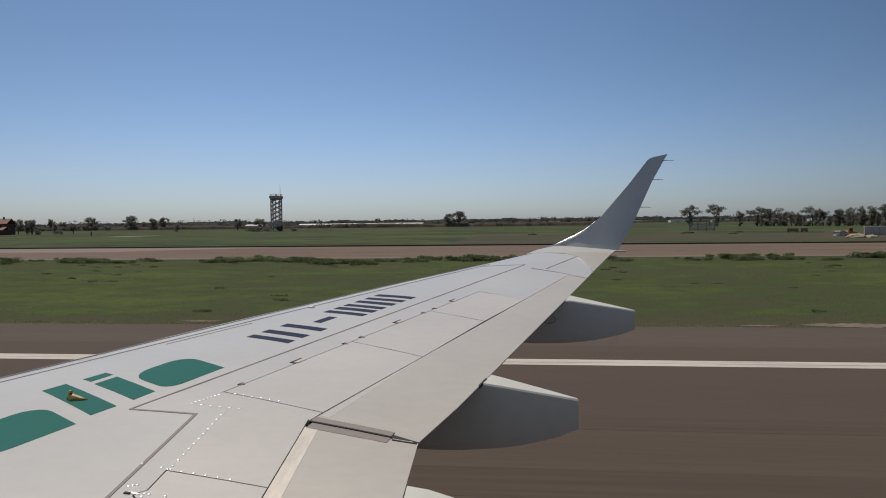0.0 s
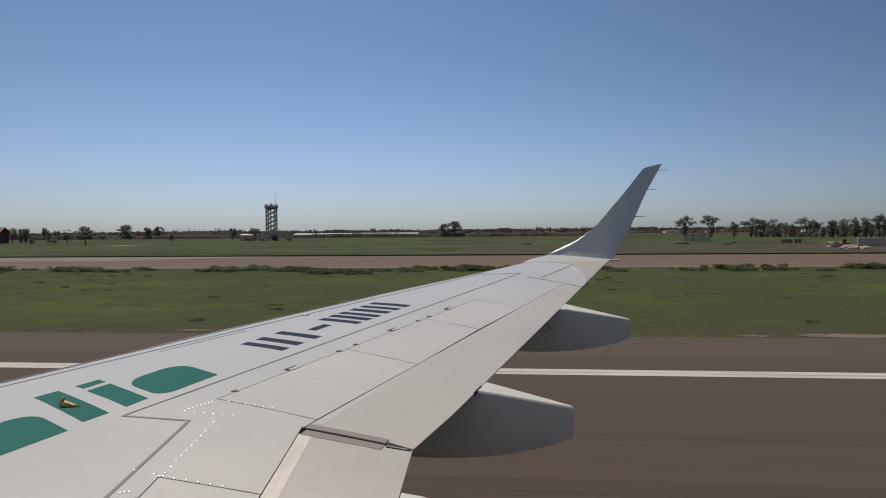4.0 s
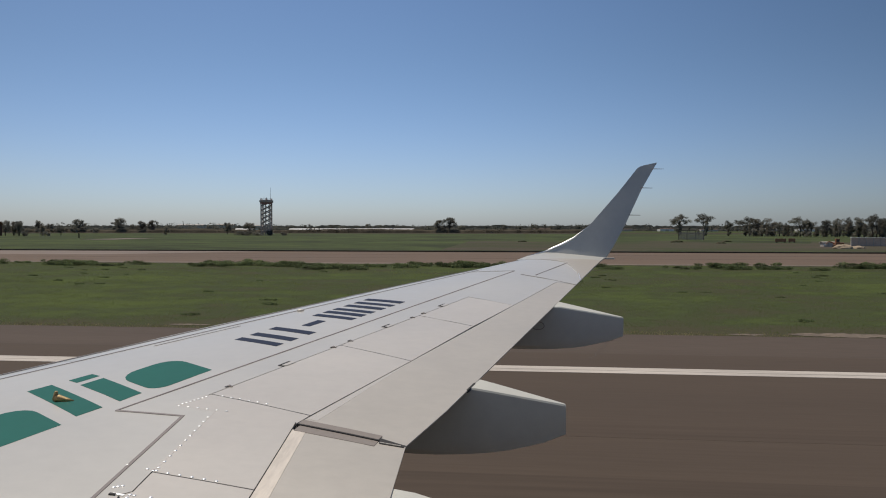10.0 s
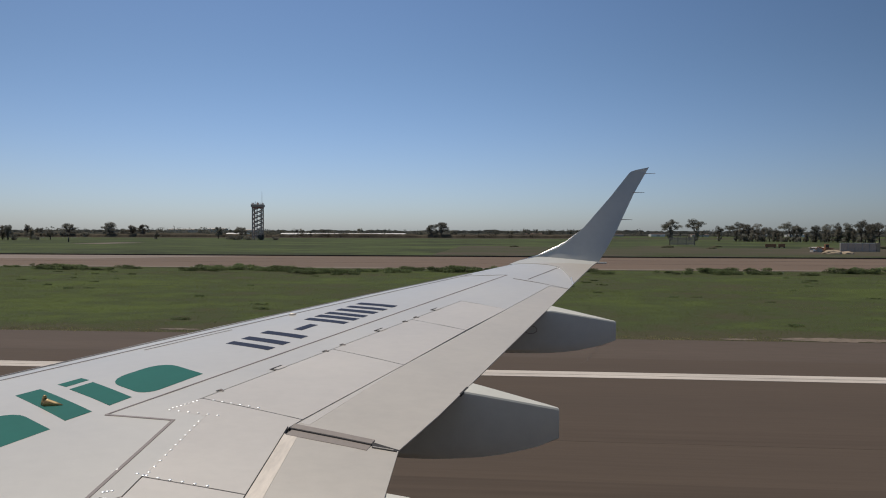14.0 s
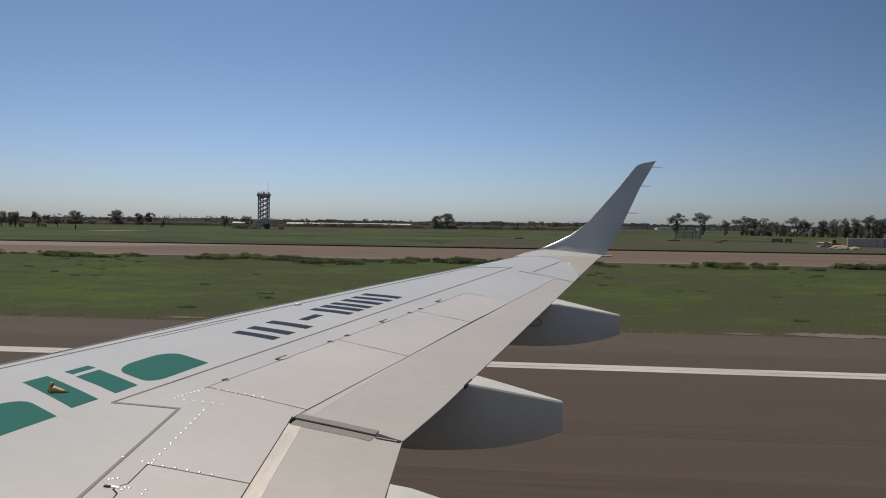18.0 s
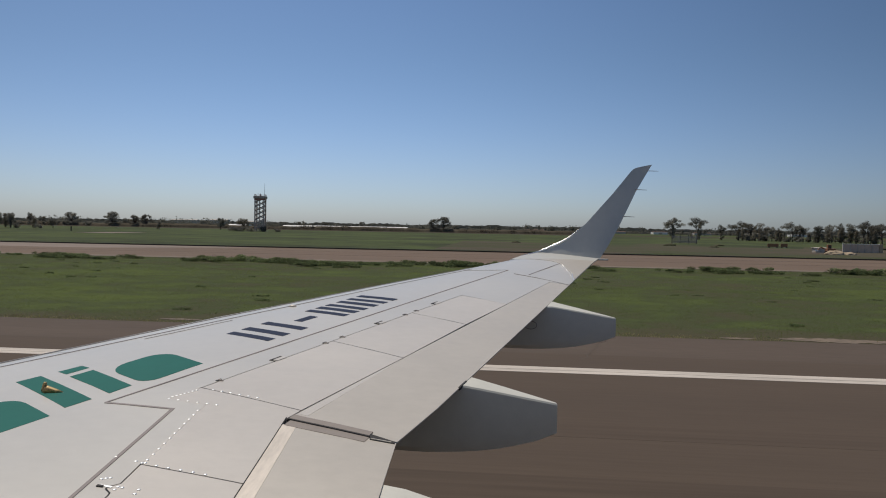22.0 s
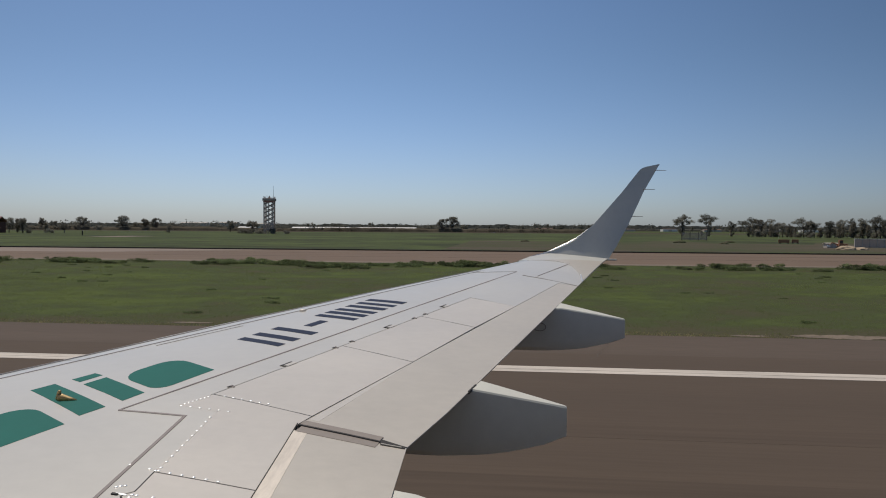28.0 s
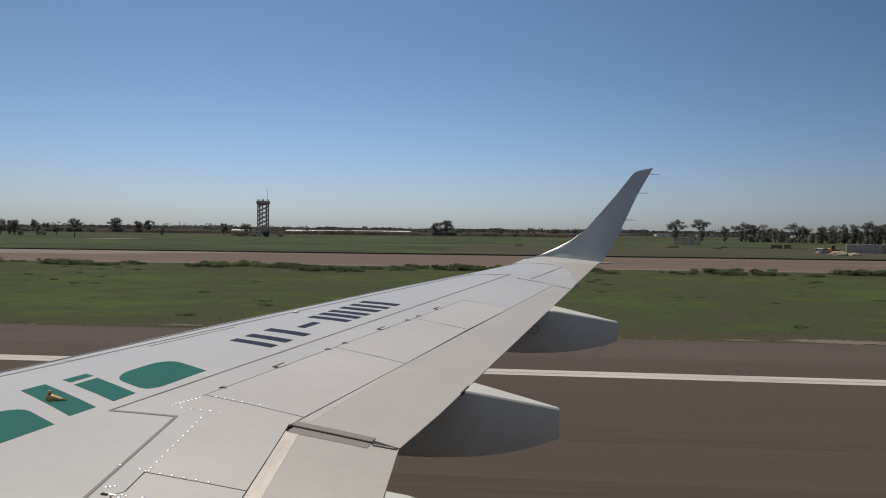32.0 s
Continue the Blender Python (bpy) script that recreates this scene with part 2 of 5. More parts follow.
# pale early leaves; on undergrowth and far woods the paleness stands for haze
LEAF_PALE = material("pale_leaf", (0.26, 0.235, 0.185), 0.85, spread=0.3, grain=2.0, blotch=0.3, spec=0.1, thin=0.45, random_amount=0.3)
BARK = material("bark", (0.11, 0.085, 0.065), 0.9, spread=0.3, grain=8.0)
BRUSH = material("brown_brush", (0.105, 0.088, 0.062), 0.9, spread=0.4, grain=1.2, blotch=0.12, bump=0.2, spec=0.05)
SAND = material("builders_sand", (0.42, 0.33, 0.23), 0.95, spread=0.2, grain=6.0, blotch=0.8, bump=0.02, spec=0.1)
ROUGH = meadow("rough_earth", (0.108, 0.088, 0.066), (0.088, 0.080, 0.052), (0.070, 0.082, 0.040), 0.0, 0.6)
GREYBOARD = material("weathered_board", (0.44, 0.34, 0.28), 0.85, spread=0.2, grain=3.0)
BRICK = material("red_plaster", (0.10, 0.045, 0.036), 0.85, spread=0.2, grain=3.0)
ROOF = material("roof_tile", (0.25, 0.135, 0.10), 0.85, spread=0.25, grain=5.0)
FRAMEDARK = material("weathered_joinery", (0.33, 0.27, 0.22), 0.85, spread=0.2, grain=1.5)
TOWER = material("tower_concrete", (0.48, 0.375, 0.315), 0.85, spread=0.2, grain=1.5)
TOWERWHITE = material("tower_white", (0.80, 0.70, 0.58), 0.7, spread=0.12, grain=2)
TOWERRED = material("tower_red", (0.38, 0.17, 0.14), 0.7, spread=0.15, grain=2)
WHITEWALL = material("white_sheeting", (0.75, 0.72, 0.66), 0.5, spread=0.1, grain=0.5)
GREYWALL = material("grey_plaster", (0.50, 0.44, 0.38), 0.8, spread=0.15, grain=1.0)
DARKGLASS = material("dark_glass", (0.02, 0.022, 0.025), 0.15, spread=0.1)
PANELGREY = material("concrete_panel", (0.60, 0.45, 0.35), 0.85, spread=0.18, grain=2.0, blotch=0.6)
ORANGE = material("machine_orange", (0.30, 0.13, 0.055), 0.5, spread=0.15)
LIGHTBLUE = material("light_post_blue", (0.06, 0.14, 0.30), 0.5, spread=0.15, grain=20)
SIGNRED = material("sign_red", (0.30, 0.03, 0.03), 0.5, spread=0.1)


# ---- helpers for meshes ----
def part(name, bm, mat, parent=None, label="", smooth=False):
    me = bpy.data.meshes.new(name)
    bm.normal_update()
    bm.to_mesh(me)
    bm.free()
    me.materials.append(mat)
    if smooth:
        for f in me.polygons:
            f.use_smooth = True
    ob = new(name, me)
    if parent is not None:
        ob.parent = parent
    if label:
        ob["label"] = label
    return ob


def thing(name, label, category, at=(0, 0, 0), group="", rz=0.0):
    ob = new(name)
    ob.empty_display_size = 0.2
    ob.matrix_basis = pose(*at, 0, 0, rz)
    return tagged(ob, label, category, group)


def box(bm, x0, x1, y0, y1, z0, z1, bevel=0.0):
    made = bmesh.ops.create_cube(bm, size=1.0)["verts"]
    for v in made:
        v.co = Vector((x0 + (v.co.x + 0.5) * (x1 - x0), y0 + (v.co.y + 0.5) * (y1 - y0), z0 + (v.co.z + 0.5) * (z1 - z0)))
    if bevel:
        edges = list({e for v in made for e in v.link_edges})
        bmesh.ops.bevel(bm, geom=edges, offset=bevel, segments=2, affect="EDGES", profile=0.5)
    return bm


def boxed(*a, **k):
    return box(bmesh.new(), *a, **k)


def rod(bm, a, b, r0, r1=None, n=8):
    a, b = Vector(a), Vector(b)
    m = Matrix.Translation((a + b) / 2) @ (b - a).to_track_quat("Z", "Y").to_matrix().to_4x4()
    bmesh.ops.create_cone(bm, cap_ends=True, segments=n, radius1=r0, radius2=r0 if r1 is None else r1, depth=(b - a).length, matrix=m)
    return bm


def loft(bm, rings, closed=True, caps=True):
    """Skin over rings of equally many points."""
    vs = [[bm.verts.new(p) for p in ring] for ring in rings]
    n = len(vs[0])
    for a, b in zip(vs, vs[1:]):
        for i in range(n if closed else n - 1):
            j = (i + 1) % n
            bm.faces.new((a[i], a[j], b[j], b[i]))
    if caps and closed:
        bm.faces.new(vs[0][::-1])
        bm.faces.new(vs[-1])
    bmesh.ops.recalc_face_normals(bm, faces=bm.faces)
    return bm


# ---- the aircraft: x aft, y outboard, z up ----
ROOT_Z, DIHEDRAL, CAMBER = 2.23, 0.114, 0.02


def le(y):
    return slat_line(y) - float(np.interp(y, (0, 4.9, 6.0, 6.6, 8.4, 9.7, 10.5), (0.30, 0.34, 0.40, 0.41, 0.34, 0.21, 0.17)))


def te(y):
    if y > 4.4:
        return -0.22 + 0.285 * (y - 5.08)
    return -0.590 + 0.326 * (y - 3.86) if y > 3.86 else -0.590 - 0.022 * (y - 3.86)


def slat_line(y):
    return -3.74 + 0.690 * (y - 4.73)


def spoiler_line(y):
    return -1.98 + 0.4675 * (y - 4.40)


def flap_line(y):
    return -1.28 + 0.392 * (y - 4.01) if y > 4.01 else -1.28 - 0.07 * (y - 4.01)


def skin(x, y, up=0.0):
    """The wing's upper surface."""
    a, b = le(y), te(y)
    c = min(1.0, max(0.0, (x - a) / (b - a)))
    return Vector((x, y, ROOT_Z + DIHEDRAL * y + CAMBER * (b - a) * 4 * c * (1 - c) + up))


def inset(pts, d):
    """A plan polygon drawn in by d along every edge."""
    pts = [Vector(p[:2]) for p in pts]
    area = sum(a.x * b.y - b.x * a.y for a, b in zip(pts, pts[1:] + pts[:1]))
    s = 1 if area > 0 else -1
    out = []
    for i, p in enumerate(pts):
        u = (p - pts[i - 1]).normalized()
        w = (pts[(i + 1) % len(pts)] - p).normalized()
        nu, nw = Vector((-u.y, u.x)) * s, Vector((-w.y, w.x)) * s
        k = (nu + nw) / max(0.3, 1 + nu.dot(nw))
        out.append(p + k * d)
    return out


def panel_mesh(pts, gap=0.005, thick=0.012, up=0.0, step=0.35, soft=0.0):
    """A slab of the given plan that follows the wing's skin."""
    pts = inset(pts, gap)
    bm = bmesh.new()
    f = bm.faces.new([bm.verts.new((p.x, p.y, 0)) for p in pts])
    bmesh.ops.triangulate(bm, faces=[f])
    lo = [min(p[i] for p in pts) for i in (0, 1)]
    hi = [max(p[i] for p in pts) for i in (0, 1)]
    for i, nrm in ((0, (1, 0, 0)), (1, (0, 1, 0))):
        k = lo[i] + step
        while k < hi[i]:
            co = [0, 0, 0]
            co[i] = k
            bmesh.ops.bisect_plane(bm, geom=bm.verts[:] + bm.edges[:] + bm.faces[:], plane_co=co, plane_no=nrm)
            k += step
    made = bmesh.ops.extrude_face_region(bm, geom=bm.faces[:])
    low = [g for g in made["geom"] if isinstance(g, bmesh.types.BMVert)]
    lowset = set(low)
    for v in bm.verts:
        v.co = skin(v.co.x, v.co.y, up - (thick if v in lowset else 0.0))
    bmesh.ops.recalc_face_normals(bm, faces=bm.faces)
    return bm


def strip(a, b, width, up=0.003, thick=0.004, step=0.3):
    """A narrow band on the skin from a to b in plan."""
    a, b = Vector(a), Vector(b)
    u = (b - a).normalized()
    s = Vector((-u.y, u.x)) * width / 2
    return panel_mesh([a - s, b - s, b + s, a + s], 0.0, thick, up, step)


def pt(line, y):
    return (line(y), y)


aircraft = thing("aircraft", "white airliner with a swept wing, grey winglet and green livery", "aircraft")
aircraft.matrix_basis = pose(0, 0, 3.9) @ pose(0, 0, 0, LEAN) @ pose(0, 0, -3.9)
wing = part("wing", bmesh.new(), GAP, aircraft, "light grey painted swept wing")
# inner structure of the wing, closed below
rings = []
for y in (-0.6, 1.0, 2.4, 3.86, 5.5, 7.5, 9.3, 10.55):
    a, b = le(y), te(y)
    ch = b - a
    ring = []
    for i in range(13):
        c = 0.015 + 0.96 * i / 12
        p = skin(a + c * ch, y)
        ring.append(p + Vector((0, 0, -0.013 - 0.05 * max(0, 0.05 - c) * 20)))
    for i in range(12, -1, -1):
        c = 0.015 + 0.96 * i / 12
        t = 0.115 * ch * 2.6 * (math.sqrt(c) * (1 - c)) * 0.75
        p = skin(a + c * ch, y)
        ring.append(p + Vector((0, 0, -0.028 - t)))
    rings.append(ring)
core = loft(bmesh.new(), rings)
core.to_mesh(wing.data)
core.free()

# leading-edge slats, rounded down to the nose
for y0, y1 in ((0.1, 2.2), (2.2, 5.2), (5.2, 7.85), (7.85, 10.5)):
    rings = []
    n = 10
    for k in range(n + 1):
        y = y0 + 0.004 + (y1 - y0 - 0.008) * k / n
        a, b = le(y), slat_line(y) - 0.006
        ring = []
        for i in range(9):
            u = i / 8
            x = b + (a - b) * math.sin(u * math.pi / 2)
            p = skin(max(x, a), y)
            p.z = p.z - 0.055 * (1 - math.cos(u * math.pi / 2)) ** 1.5
            p.x = x
            ring.append(p)
        low = ring[-1].copy()
        ring += [low + Vector((0.03, 0, -0.05)), Vector((b, y, ring[0].z - 0.10)), Vector((b, y, ring[0].z - 0.012))]
        rings.append(ring)
    part("slat", loft(bmesh.new(), rings), PAINT_SLAT, wing, "white leading-edge slat", smooth=False)

CUTS = ((4.40, -1.23, 4.15), (5.62, -0.77, 5.31), (6.71, -0.35, 6.42), (7.63, 0.026, 7.34))
# fixed upper skin between slats and spoilers, out to the tip
main_plan = [pt(slat_line, 0.1), pt(slat_line, 10.5), (te(10.5), 10.5), (te(8.62), 8.62), pt(flap_line, 8.68),
             (0.026, 7.34), pt(spoiler_line, 7.63), pt(spoiler_line, 4.40), (-2.105, 4.190), (-1.828, 4.115), (-1.80, 3.306), (-1.788, 3.103),
             (-1.826, 3.066), (-1.826, 3.044), (-1.788, 3.012), (-1.782, 2.985), (-1.80, 0.1)]
part("upper_skin", panel_mesh(main_plan, 0.004), PAINT, wing, "light grey painted wing skin")
for (ya, xa, yb), (yc, xc, yd) in zip(CUTS, CUTS[1:]):
    part("spoiler", panel_mesh([pt(spoiler_line, ya), pt(spoiler_line, yc), (xc, yd), (xa, yb)], 0.0045), PAINT_SPOILER, wing, "light grey spoiler panel")
part("access_panel", panel_mesh([pt(spoiler_line, 4.40), (-1.23, 4.15), (-1.28, 4.01), (-1.223, 3.214), (-1.80, 3.306), (-1.828, 4.115), (-2.105, 4.190)], 0.004), PAINT_SPOILER, wing)
part("inboard_panel", panel_mesh([(-1.80, 3.306), (-1.223, 3.214), (-1.02, 0.1), (-1.80, 0.1), (-1.782, 2.985), (-1.788, 3.012), (-1.826, 3.044), (-1.826, 3.066), (-1.788, 3.103)], 0.0045), PAINT_SPOILER, wing)
part("outboard_flap", panel_mesh([pt(flap_line, 4.05), pt(flap_line, 8.68), (te(8.62), 8.62), (te(4.4), 4.4), (te(3.865), 3.865), (-0.76, 3.925)], 0.003, 0.008), PAINT_FLAP, wing, "pale grey outboard flap")
part("inboard_flap", panel_mesh([(-1.215, 4.010), (te(3.858), 3.858), (te(0.1), 0.1), (-0.965, 0.1)], 0.003, 0.008), PAINT_FLAP, wing, "pale grey inboard flap")
part("flap_nose", panel_mesh([(-1.280, 3.94), (-1.187, 3.915), (-0.933, 0.1), (-1.032, 0.1)], 0.004, 0.02, 0.0015), BRIGHT, wing, "bright bare metal flap nose")
part("flap_nose", panel_mesh([(flap_line(4.10) + 0.012, 4.10), (flap_line(5.3) + 0.008, 5.3), (flap_line(4.10) + 0.075, 4.08)], 0.0, 0.001, 0.0006), PAINT_SPOILER, wing, "paler nose of the outboard flap")
part("flap_gap", strip((-1.285, 4.03), (-1.034, 0.1), 0.004, 0.0035), GAP, wing)
# seals and slot between the flaps
part("flap_seal", strip((-1.258, 4.040), (-0.751, 3.920), 0.062, 0.006, 0.02), SEAL, wing, "grey rubber flap seal")
part("flap_seal", strip((-1.256, 3.957), (-0.76, 3.852), 0.072, 0.003, 0.02), SEAL, wing, "grey rubber flap seal")
part("seal_joint", strip((-1.268, 4.003), (-0.752, 3.886), 0.012, 0.009, 0.02), GAP, wing)
part("flap_slot", panel_mesh([(-0.756, 3.925), (-0.745, 3.855), (-0.60, 3.838), (-0.60, 3.862)], 0.0, 0.02, 0.004), GAP, wing)
part("flap_rod", strip((-0.74, 3.862), (-0.62, 3.846), 0.006, 0.008, 0.02), PAINT_FLAP, wing)
part("flap_slot", strip((te(4.80) - 0.004, 4.80), (te(4.95) - 0.004, 4.95), 0.012, 0.003, 0.02), GAP, wing)

# painted lines and panel joints of the fixed skin
LINES = (((slat_line(5.6) + 0.12, 5.6), (slat_line(6.3) + 0.12, 6.3), 0.003, SEAL), ((-2.44, 4.06), (0.04, 9.36), 0.013, WALKLINE), ((-2.44, 4.06), (-1.985, 4.02), 0.018, WALKLINE),
         ((-1.990, 4.03), (-1.888, 2.2), 0.019, WALKLINE), ((0.31, 9.07), (0.80, 10.13), 0.010, WALKLINE),
         ((0.12, 9.09), (0.79, 8.60), 0.012, WALKLINE), ((-0.55, 9.33), (0.04, 9.36), 0.004, WALKLINE),
         ((slat_line(0.2) - 0.19, 0.2), (slat_line(8.0) - 0.19, 8.0), 0.020, JOINT), ((slat_line(8.0) - 0.19, 8.0), (slat_line(9.6) - 0.11, 9.6), 0.016, JOINT), ((slat_line(0.2), 0.2), (slat_line(9.5), 9.5), 0.020, JOINT))
for a, b, w, m in LINES:
    part("skin_line", strip(a, b, w), m, wing)
for a, b in (((-1.801, 3.33), (-1.828, 4.112)), ((-1.828, 4.115), (-2.105, 4.190)), ((-2.105, 4.190), (-1.99, 4.385)), ((-0.45, 7.60), (0.02, 7.345))):
    part("skin_filler", strip(a, b, 0.014, 0.0006, 0.002), PAINT_SPOILER, wing, "sealed panel joint")
# latch at the corner of the inboard panel
part("latch_plate", strip((-1.868, 3.069), (-1.806, 3.059), 0.012, 0.004, 0.006), SCREW, wing, "bright latch plate")
part("latch", strip((-1.880, 3.062), (-1.848, 3.060), 0.014, 0.006, 0.008), GAP, wing, "dark latch")
# bright strip laid on as the glint at the end of the tip joint
part("joint_edge", strip((0.884, 9.36), (0.868, 8.93), 0.012, 0.004, 0.004), SCREW, wing, "bright strip added for a glint on the joint")
# tip cap beyond the curved joint
part("tip_cap", panel_mesh([(0.20, 10.49), (0.42, 10.42), (0.62, 10.32), (0.76, 10.14), (0.83, 9.85), (0.865, 9.45), (0.88, 8.98), (te(10.49) - 0.003, 10.49)], 0.0, 0.006, 0.0025, 0.2), PAINT_FLAP, wing, "beige wing tip cap")
# hinge fittings in the spoilers' front edge: dark cut-outs with a cover
run = Vector((0.4675, 1.0)).normalized()
ahead = Vector((-1.0, 0.4675)).normalized()
for y in (4.55, 5.08, 5.55, 5.75, 6.28, 6.62, 6.80, 7.18):
    c = Vector(pt(spoiler_line, y))
    if y in (5.08, 6.28, 7.18):
        part("hinge_slot", strip(c - run * 0.075 + ahead * 0.045, c + run * 0.045 + ahead * 0.045, 0.016, 0.004), GAP, wing)
        part("hinge_slot", strip(c - run * 0.07 + ahead * 0.045, c - run * 0.07, 0.010, 0.004), GAP, wing)
        part("hinge_cover", strip(c - run * 0.05 + ahead * 0.012, c + run * 0.05 + ahead * 0.012, 0.040, 0.005), PAINT_SPOILER, wing)
    else:
        part("hinge_slot", strip(c - run * 0.025 + ahead * 0.018, c + run * 0.02 + ahead * 0.018, 0.016, 0.004), GAP, wing)
        part("hinge_pin", strip(c + ahead * 0.02, c - ahead * 0.02, 0.012, 0.006), SEAL, wing)
# screw heads
screw_bm = bmesh.new()
bmesh.ops.create_uvsphere(screw_bm, u_segments=8, v_segments=6, radius=0.0095)
bmesh.ops.scale(screw_bm, vec=(1, 1, 0.38), verts=screw_bm.verts)
first = part("screw", screw_bm, SCREW, wing, "bright steel screw head", smooth=True)
spots = []
for i in range(11):
    k = i / 10
    spots.append((-1.831 + 0.040 * k, 4.025 - 0.67 * k))
for i in range(6):
    spots.append((-2.091 + 0.0665 * i, 4.178 - 0.010 * i))
for i in range(7):
    spots.append((-2.084 + 0.016 * i, 4.213 + 0.0225 * i))
for i in range(6):
    spots.append((-1.888 + 0.066 * i, 4.372 - 0.017 * i))
for i in range(5):
    spots.append((-1.717 + 0.068 * i, 3.304 - 0.010 * i))
for x, y in ((-1.688, 4.318), (-1.962, 3.362), (-1.80, 3.318), (-1.785, 3.322), (-1.839, 3.332), (-1.882, 3.139), (-1.863, 3.147), (-1.898, 3.129), (-1.783, 3.071), (-1.760, 3.068), (-1.784, 3.045), (-1.674, 3.024), (-1.677, 3.064)):
    spots.append((x, y))
for i, (x, y) in enumerate(spots):
    ob = first if i == 0 else new("screw", first.data)
    if i:
        ob.parent = wing
        ob["label"] = first["label"]
    ob.location = skin(x, y, 0.0)

# green livery blocks, plain shapes
def livery(name, pts, mat=GREEN, label="flat green livery block"):
    return part(name, panel_mesh(pts, 0.0, 0.004, 0.0016, 0.3), mat, wing, label)


def rounded_block(c, u, v, su, sv, r=0.45, n=5):
    """A block with two rounded corners: c centre, u and v half axes in plan."""
    c, u, v = Vector(c), Vector(u), Vector(v)
    out = []
    for sx, sy, rr in ((1, 1, 0.0), (-1, 1, r), (-1, -1, r), (1, -1, r * 0.7)):
        if rr == 0:
            out.append(c + u * sx + v * sy)
            continue
        for i in range(n + 1):
            a = math.pi / 2 * i / n
            if sx * sy < 0:
                dx, dy = 1 - rr + rr * math.sin(a), 1 - rr + rr * math.cos(a)
            else:
                dx, dy = 1 - rr + rr * math.cos(a), 1 - rr + rr * math.sin(a)
            out.append(c + u * sx * dx + v * sy * dy)
    return out


livery("livery_block", [(-3.28, 4.40), (-3.20, 4.54), (-2.56, 4.11), (-2.63, 3.95)])
livery("livery_block", [(-2.98, 4.53), (-2.91, 4.69), (-2.45, 4.38), (-2.51, 4.22)])
livery("livery_block", [(-3.14, 4.64), (-3.06, 4.79), (-2.97, 4.74), (-3.04, 4.58)])
for dx, dy in ((0.0, 0.0), (-0.44, -1.08)):
    c = Vector((-2.512 + dx, 4.805 + dy))
    u, v = Vector((0.222, -0.145)), Vector((0.096, 0.236))
    livery("livery_block", rounded_block(c, u, v, 1, 1, 0.7))

# navy marking: plain bars of the size of its characters
base, along, across = Vector((-2.152, 5.65)), Vector((0.80, 1.78)), Vector((-0.44, 0.21))
def bar(s0, s1, h0, h1):
    livery("marking_bar", [base + along * s + across * h for s, h in ((s0, h0), (s1, h0), (s1, h1), (s0, h1))], NAVY, "plain navy marking bar")


for s0, w in ((0.0, 0.14), (0.52, 0.13), (0.68, 0.14), (0.86, 0.14)):
    bar(s0, s0 + 0.045, -0.5, 0.5)
    bar(s0 + w - 0.05, s0 + w, -0.5, 0.5)
bar(0.21, 0.26, -0.5, 0.5)
bar(0.33, 0.45, -0.09, 0.11)

# brass fitting on the wing
fit_bm = bmesh.new()
c = skin(-2.90, 4.21)
loft(fit_bm, [[c + Vector((x, -w, 0.0)), c + Vector((x, w, 0.0)), c + Vector((x, w * 0.5, z)), c + Vector((x, -w * 0.5, z))]
              for x, w, z in ((-0.050, 0.016, 0.020), (-0.034, 0.024, 0.044), (-0.012, 0.026, 0.036), (0.040, 0.020, 0.020), (0.085, 0.006, 0.006))])
rod(fit_bm, c + Vector((-0.058, 0.0, 0.002)), c + Vector((-0.040, 0.0, 0.052)), 0.009, 0.011, 10)
bmesh.ops.create_uvsphere(fit_bm, u_segments=10, v_segments=6, radius=0.013, matrix=Matrix.Translation(c + Vector((-0.038, 0, 0.052))))
bmesh.ops.bevel(fit_bm, geom=[e for e in fit_bm.edges if e.calc_face_angle(0) > 0.7], offset=0.003, segments=2, affect="EDGES")
part("tie_down_fitting", fit_bm, BRASS, wing, "brass tie-down fitting", smooth=True)
lamp_bm = bmesh.new()
bmesh.ops.create_uvsphere(lamp_bm, u_segments=10, v_segments=6, radius=0.03, matrix=Matrix.Translation(skin(-2.16, 6.95, 0.004)) @ Matrix.Diagonal((1.3, 1, 0.5, 1)))
part("probe_cap", lamp_bm, BRIGHT, wing, smooth=True)

# winglet: leading and trailing points of its sections, from the wing's tip to the top
SECTIONS = (((le(10.5), 10.5, 0), (te(10.5), 10.5, 0)), ((0.24, 10.82, 3.475), (1.385, 10.70, 3.448)), ((0.51, 11.05, 3.53), (1.455, 10.92, 3.452)),
            ((0.814, 11.09, 3.662), (1.497, 10.927, 3.525)), ((0.985, 11.08, 3.762), (1.575, 10.95, 3.644)), ((1.248, 11.115, 3.988), (1.76, 11.03, 3.978)),
            ((1.68, 11.194, 4.488), (2.016, 11.136, 4.514)), ((1.925, 11.240, 4.800), (2.215, 11.226, 4.850)), ((1.968, 11.247, 4.850), (2.243, 11.234, 4.896)), ((2.000, 11.249, 4.873), (2.257, 11.238, 4.918)), ((2.055, 11.25, 4.893), (2.268, 11.24, 4.937)))
rings = []
for k, (a, b) in enumerate(SECTIONS):
    a, b = Vector(a), Vector(b)
    if k == 0:
        a, b = skin(a.x, a.y), skin(b.x - 1e-4, b.y)
    up = max(0.0, min(1.0, (k - 1) / 3))
    out = Vector((0, math.sin(up * 1.25), -math.cos(up * 1.25)))
    top, low = [], []
    for i in range(11):
        c = i / 10
        p = a.lerp(b, c)
        hump = (CAMBER if k < 2 else 0.004) * (b - a).length * 4 * c * (1 - c)
        top.append(p - out * hump)
        low.append(p + out * (0.012 + 0.10 * (b - a).length * math.sqrt(c) * (1 - c)))
    rings.append(top + low[::-1])
winglet_bm = loft(bmesh.new(), rings)
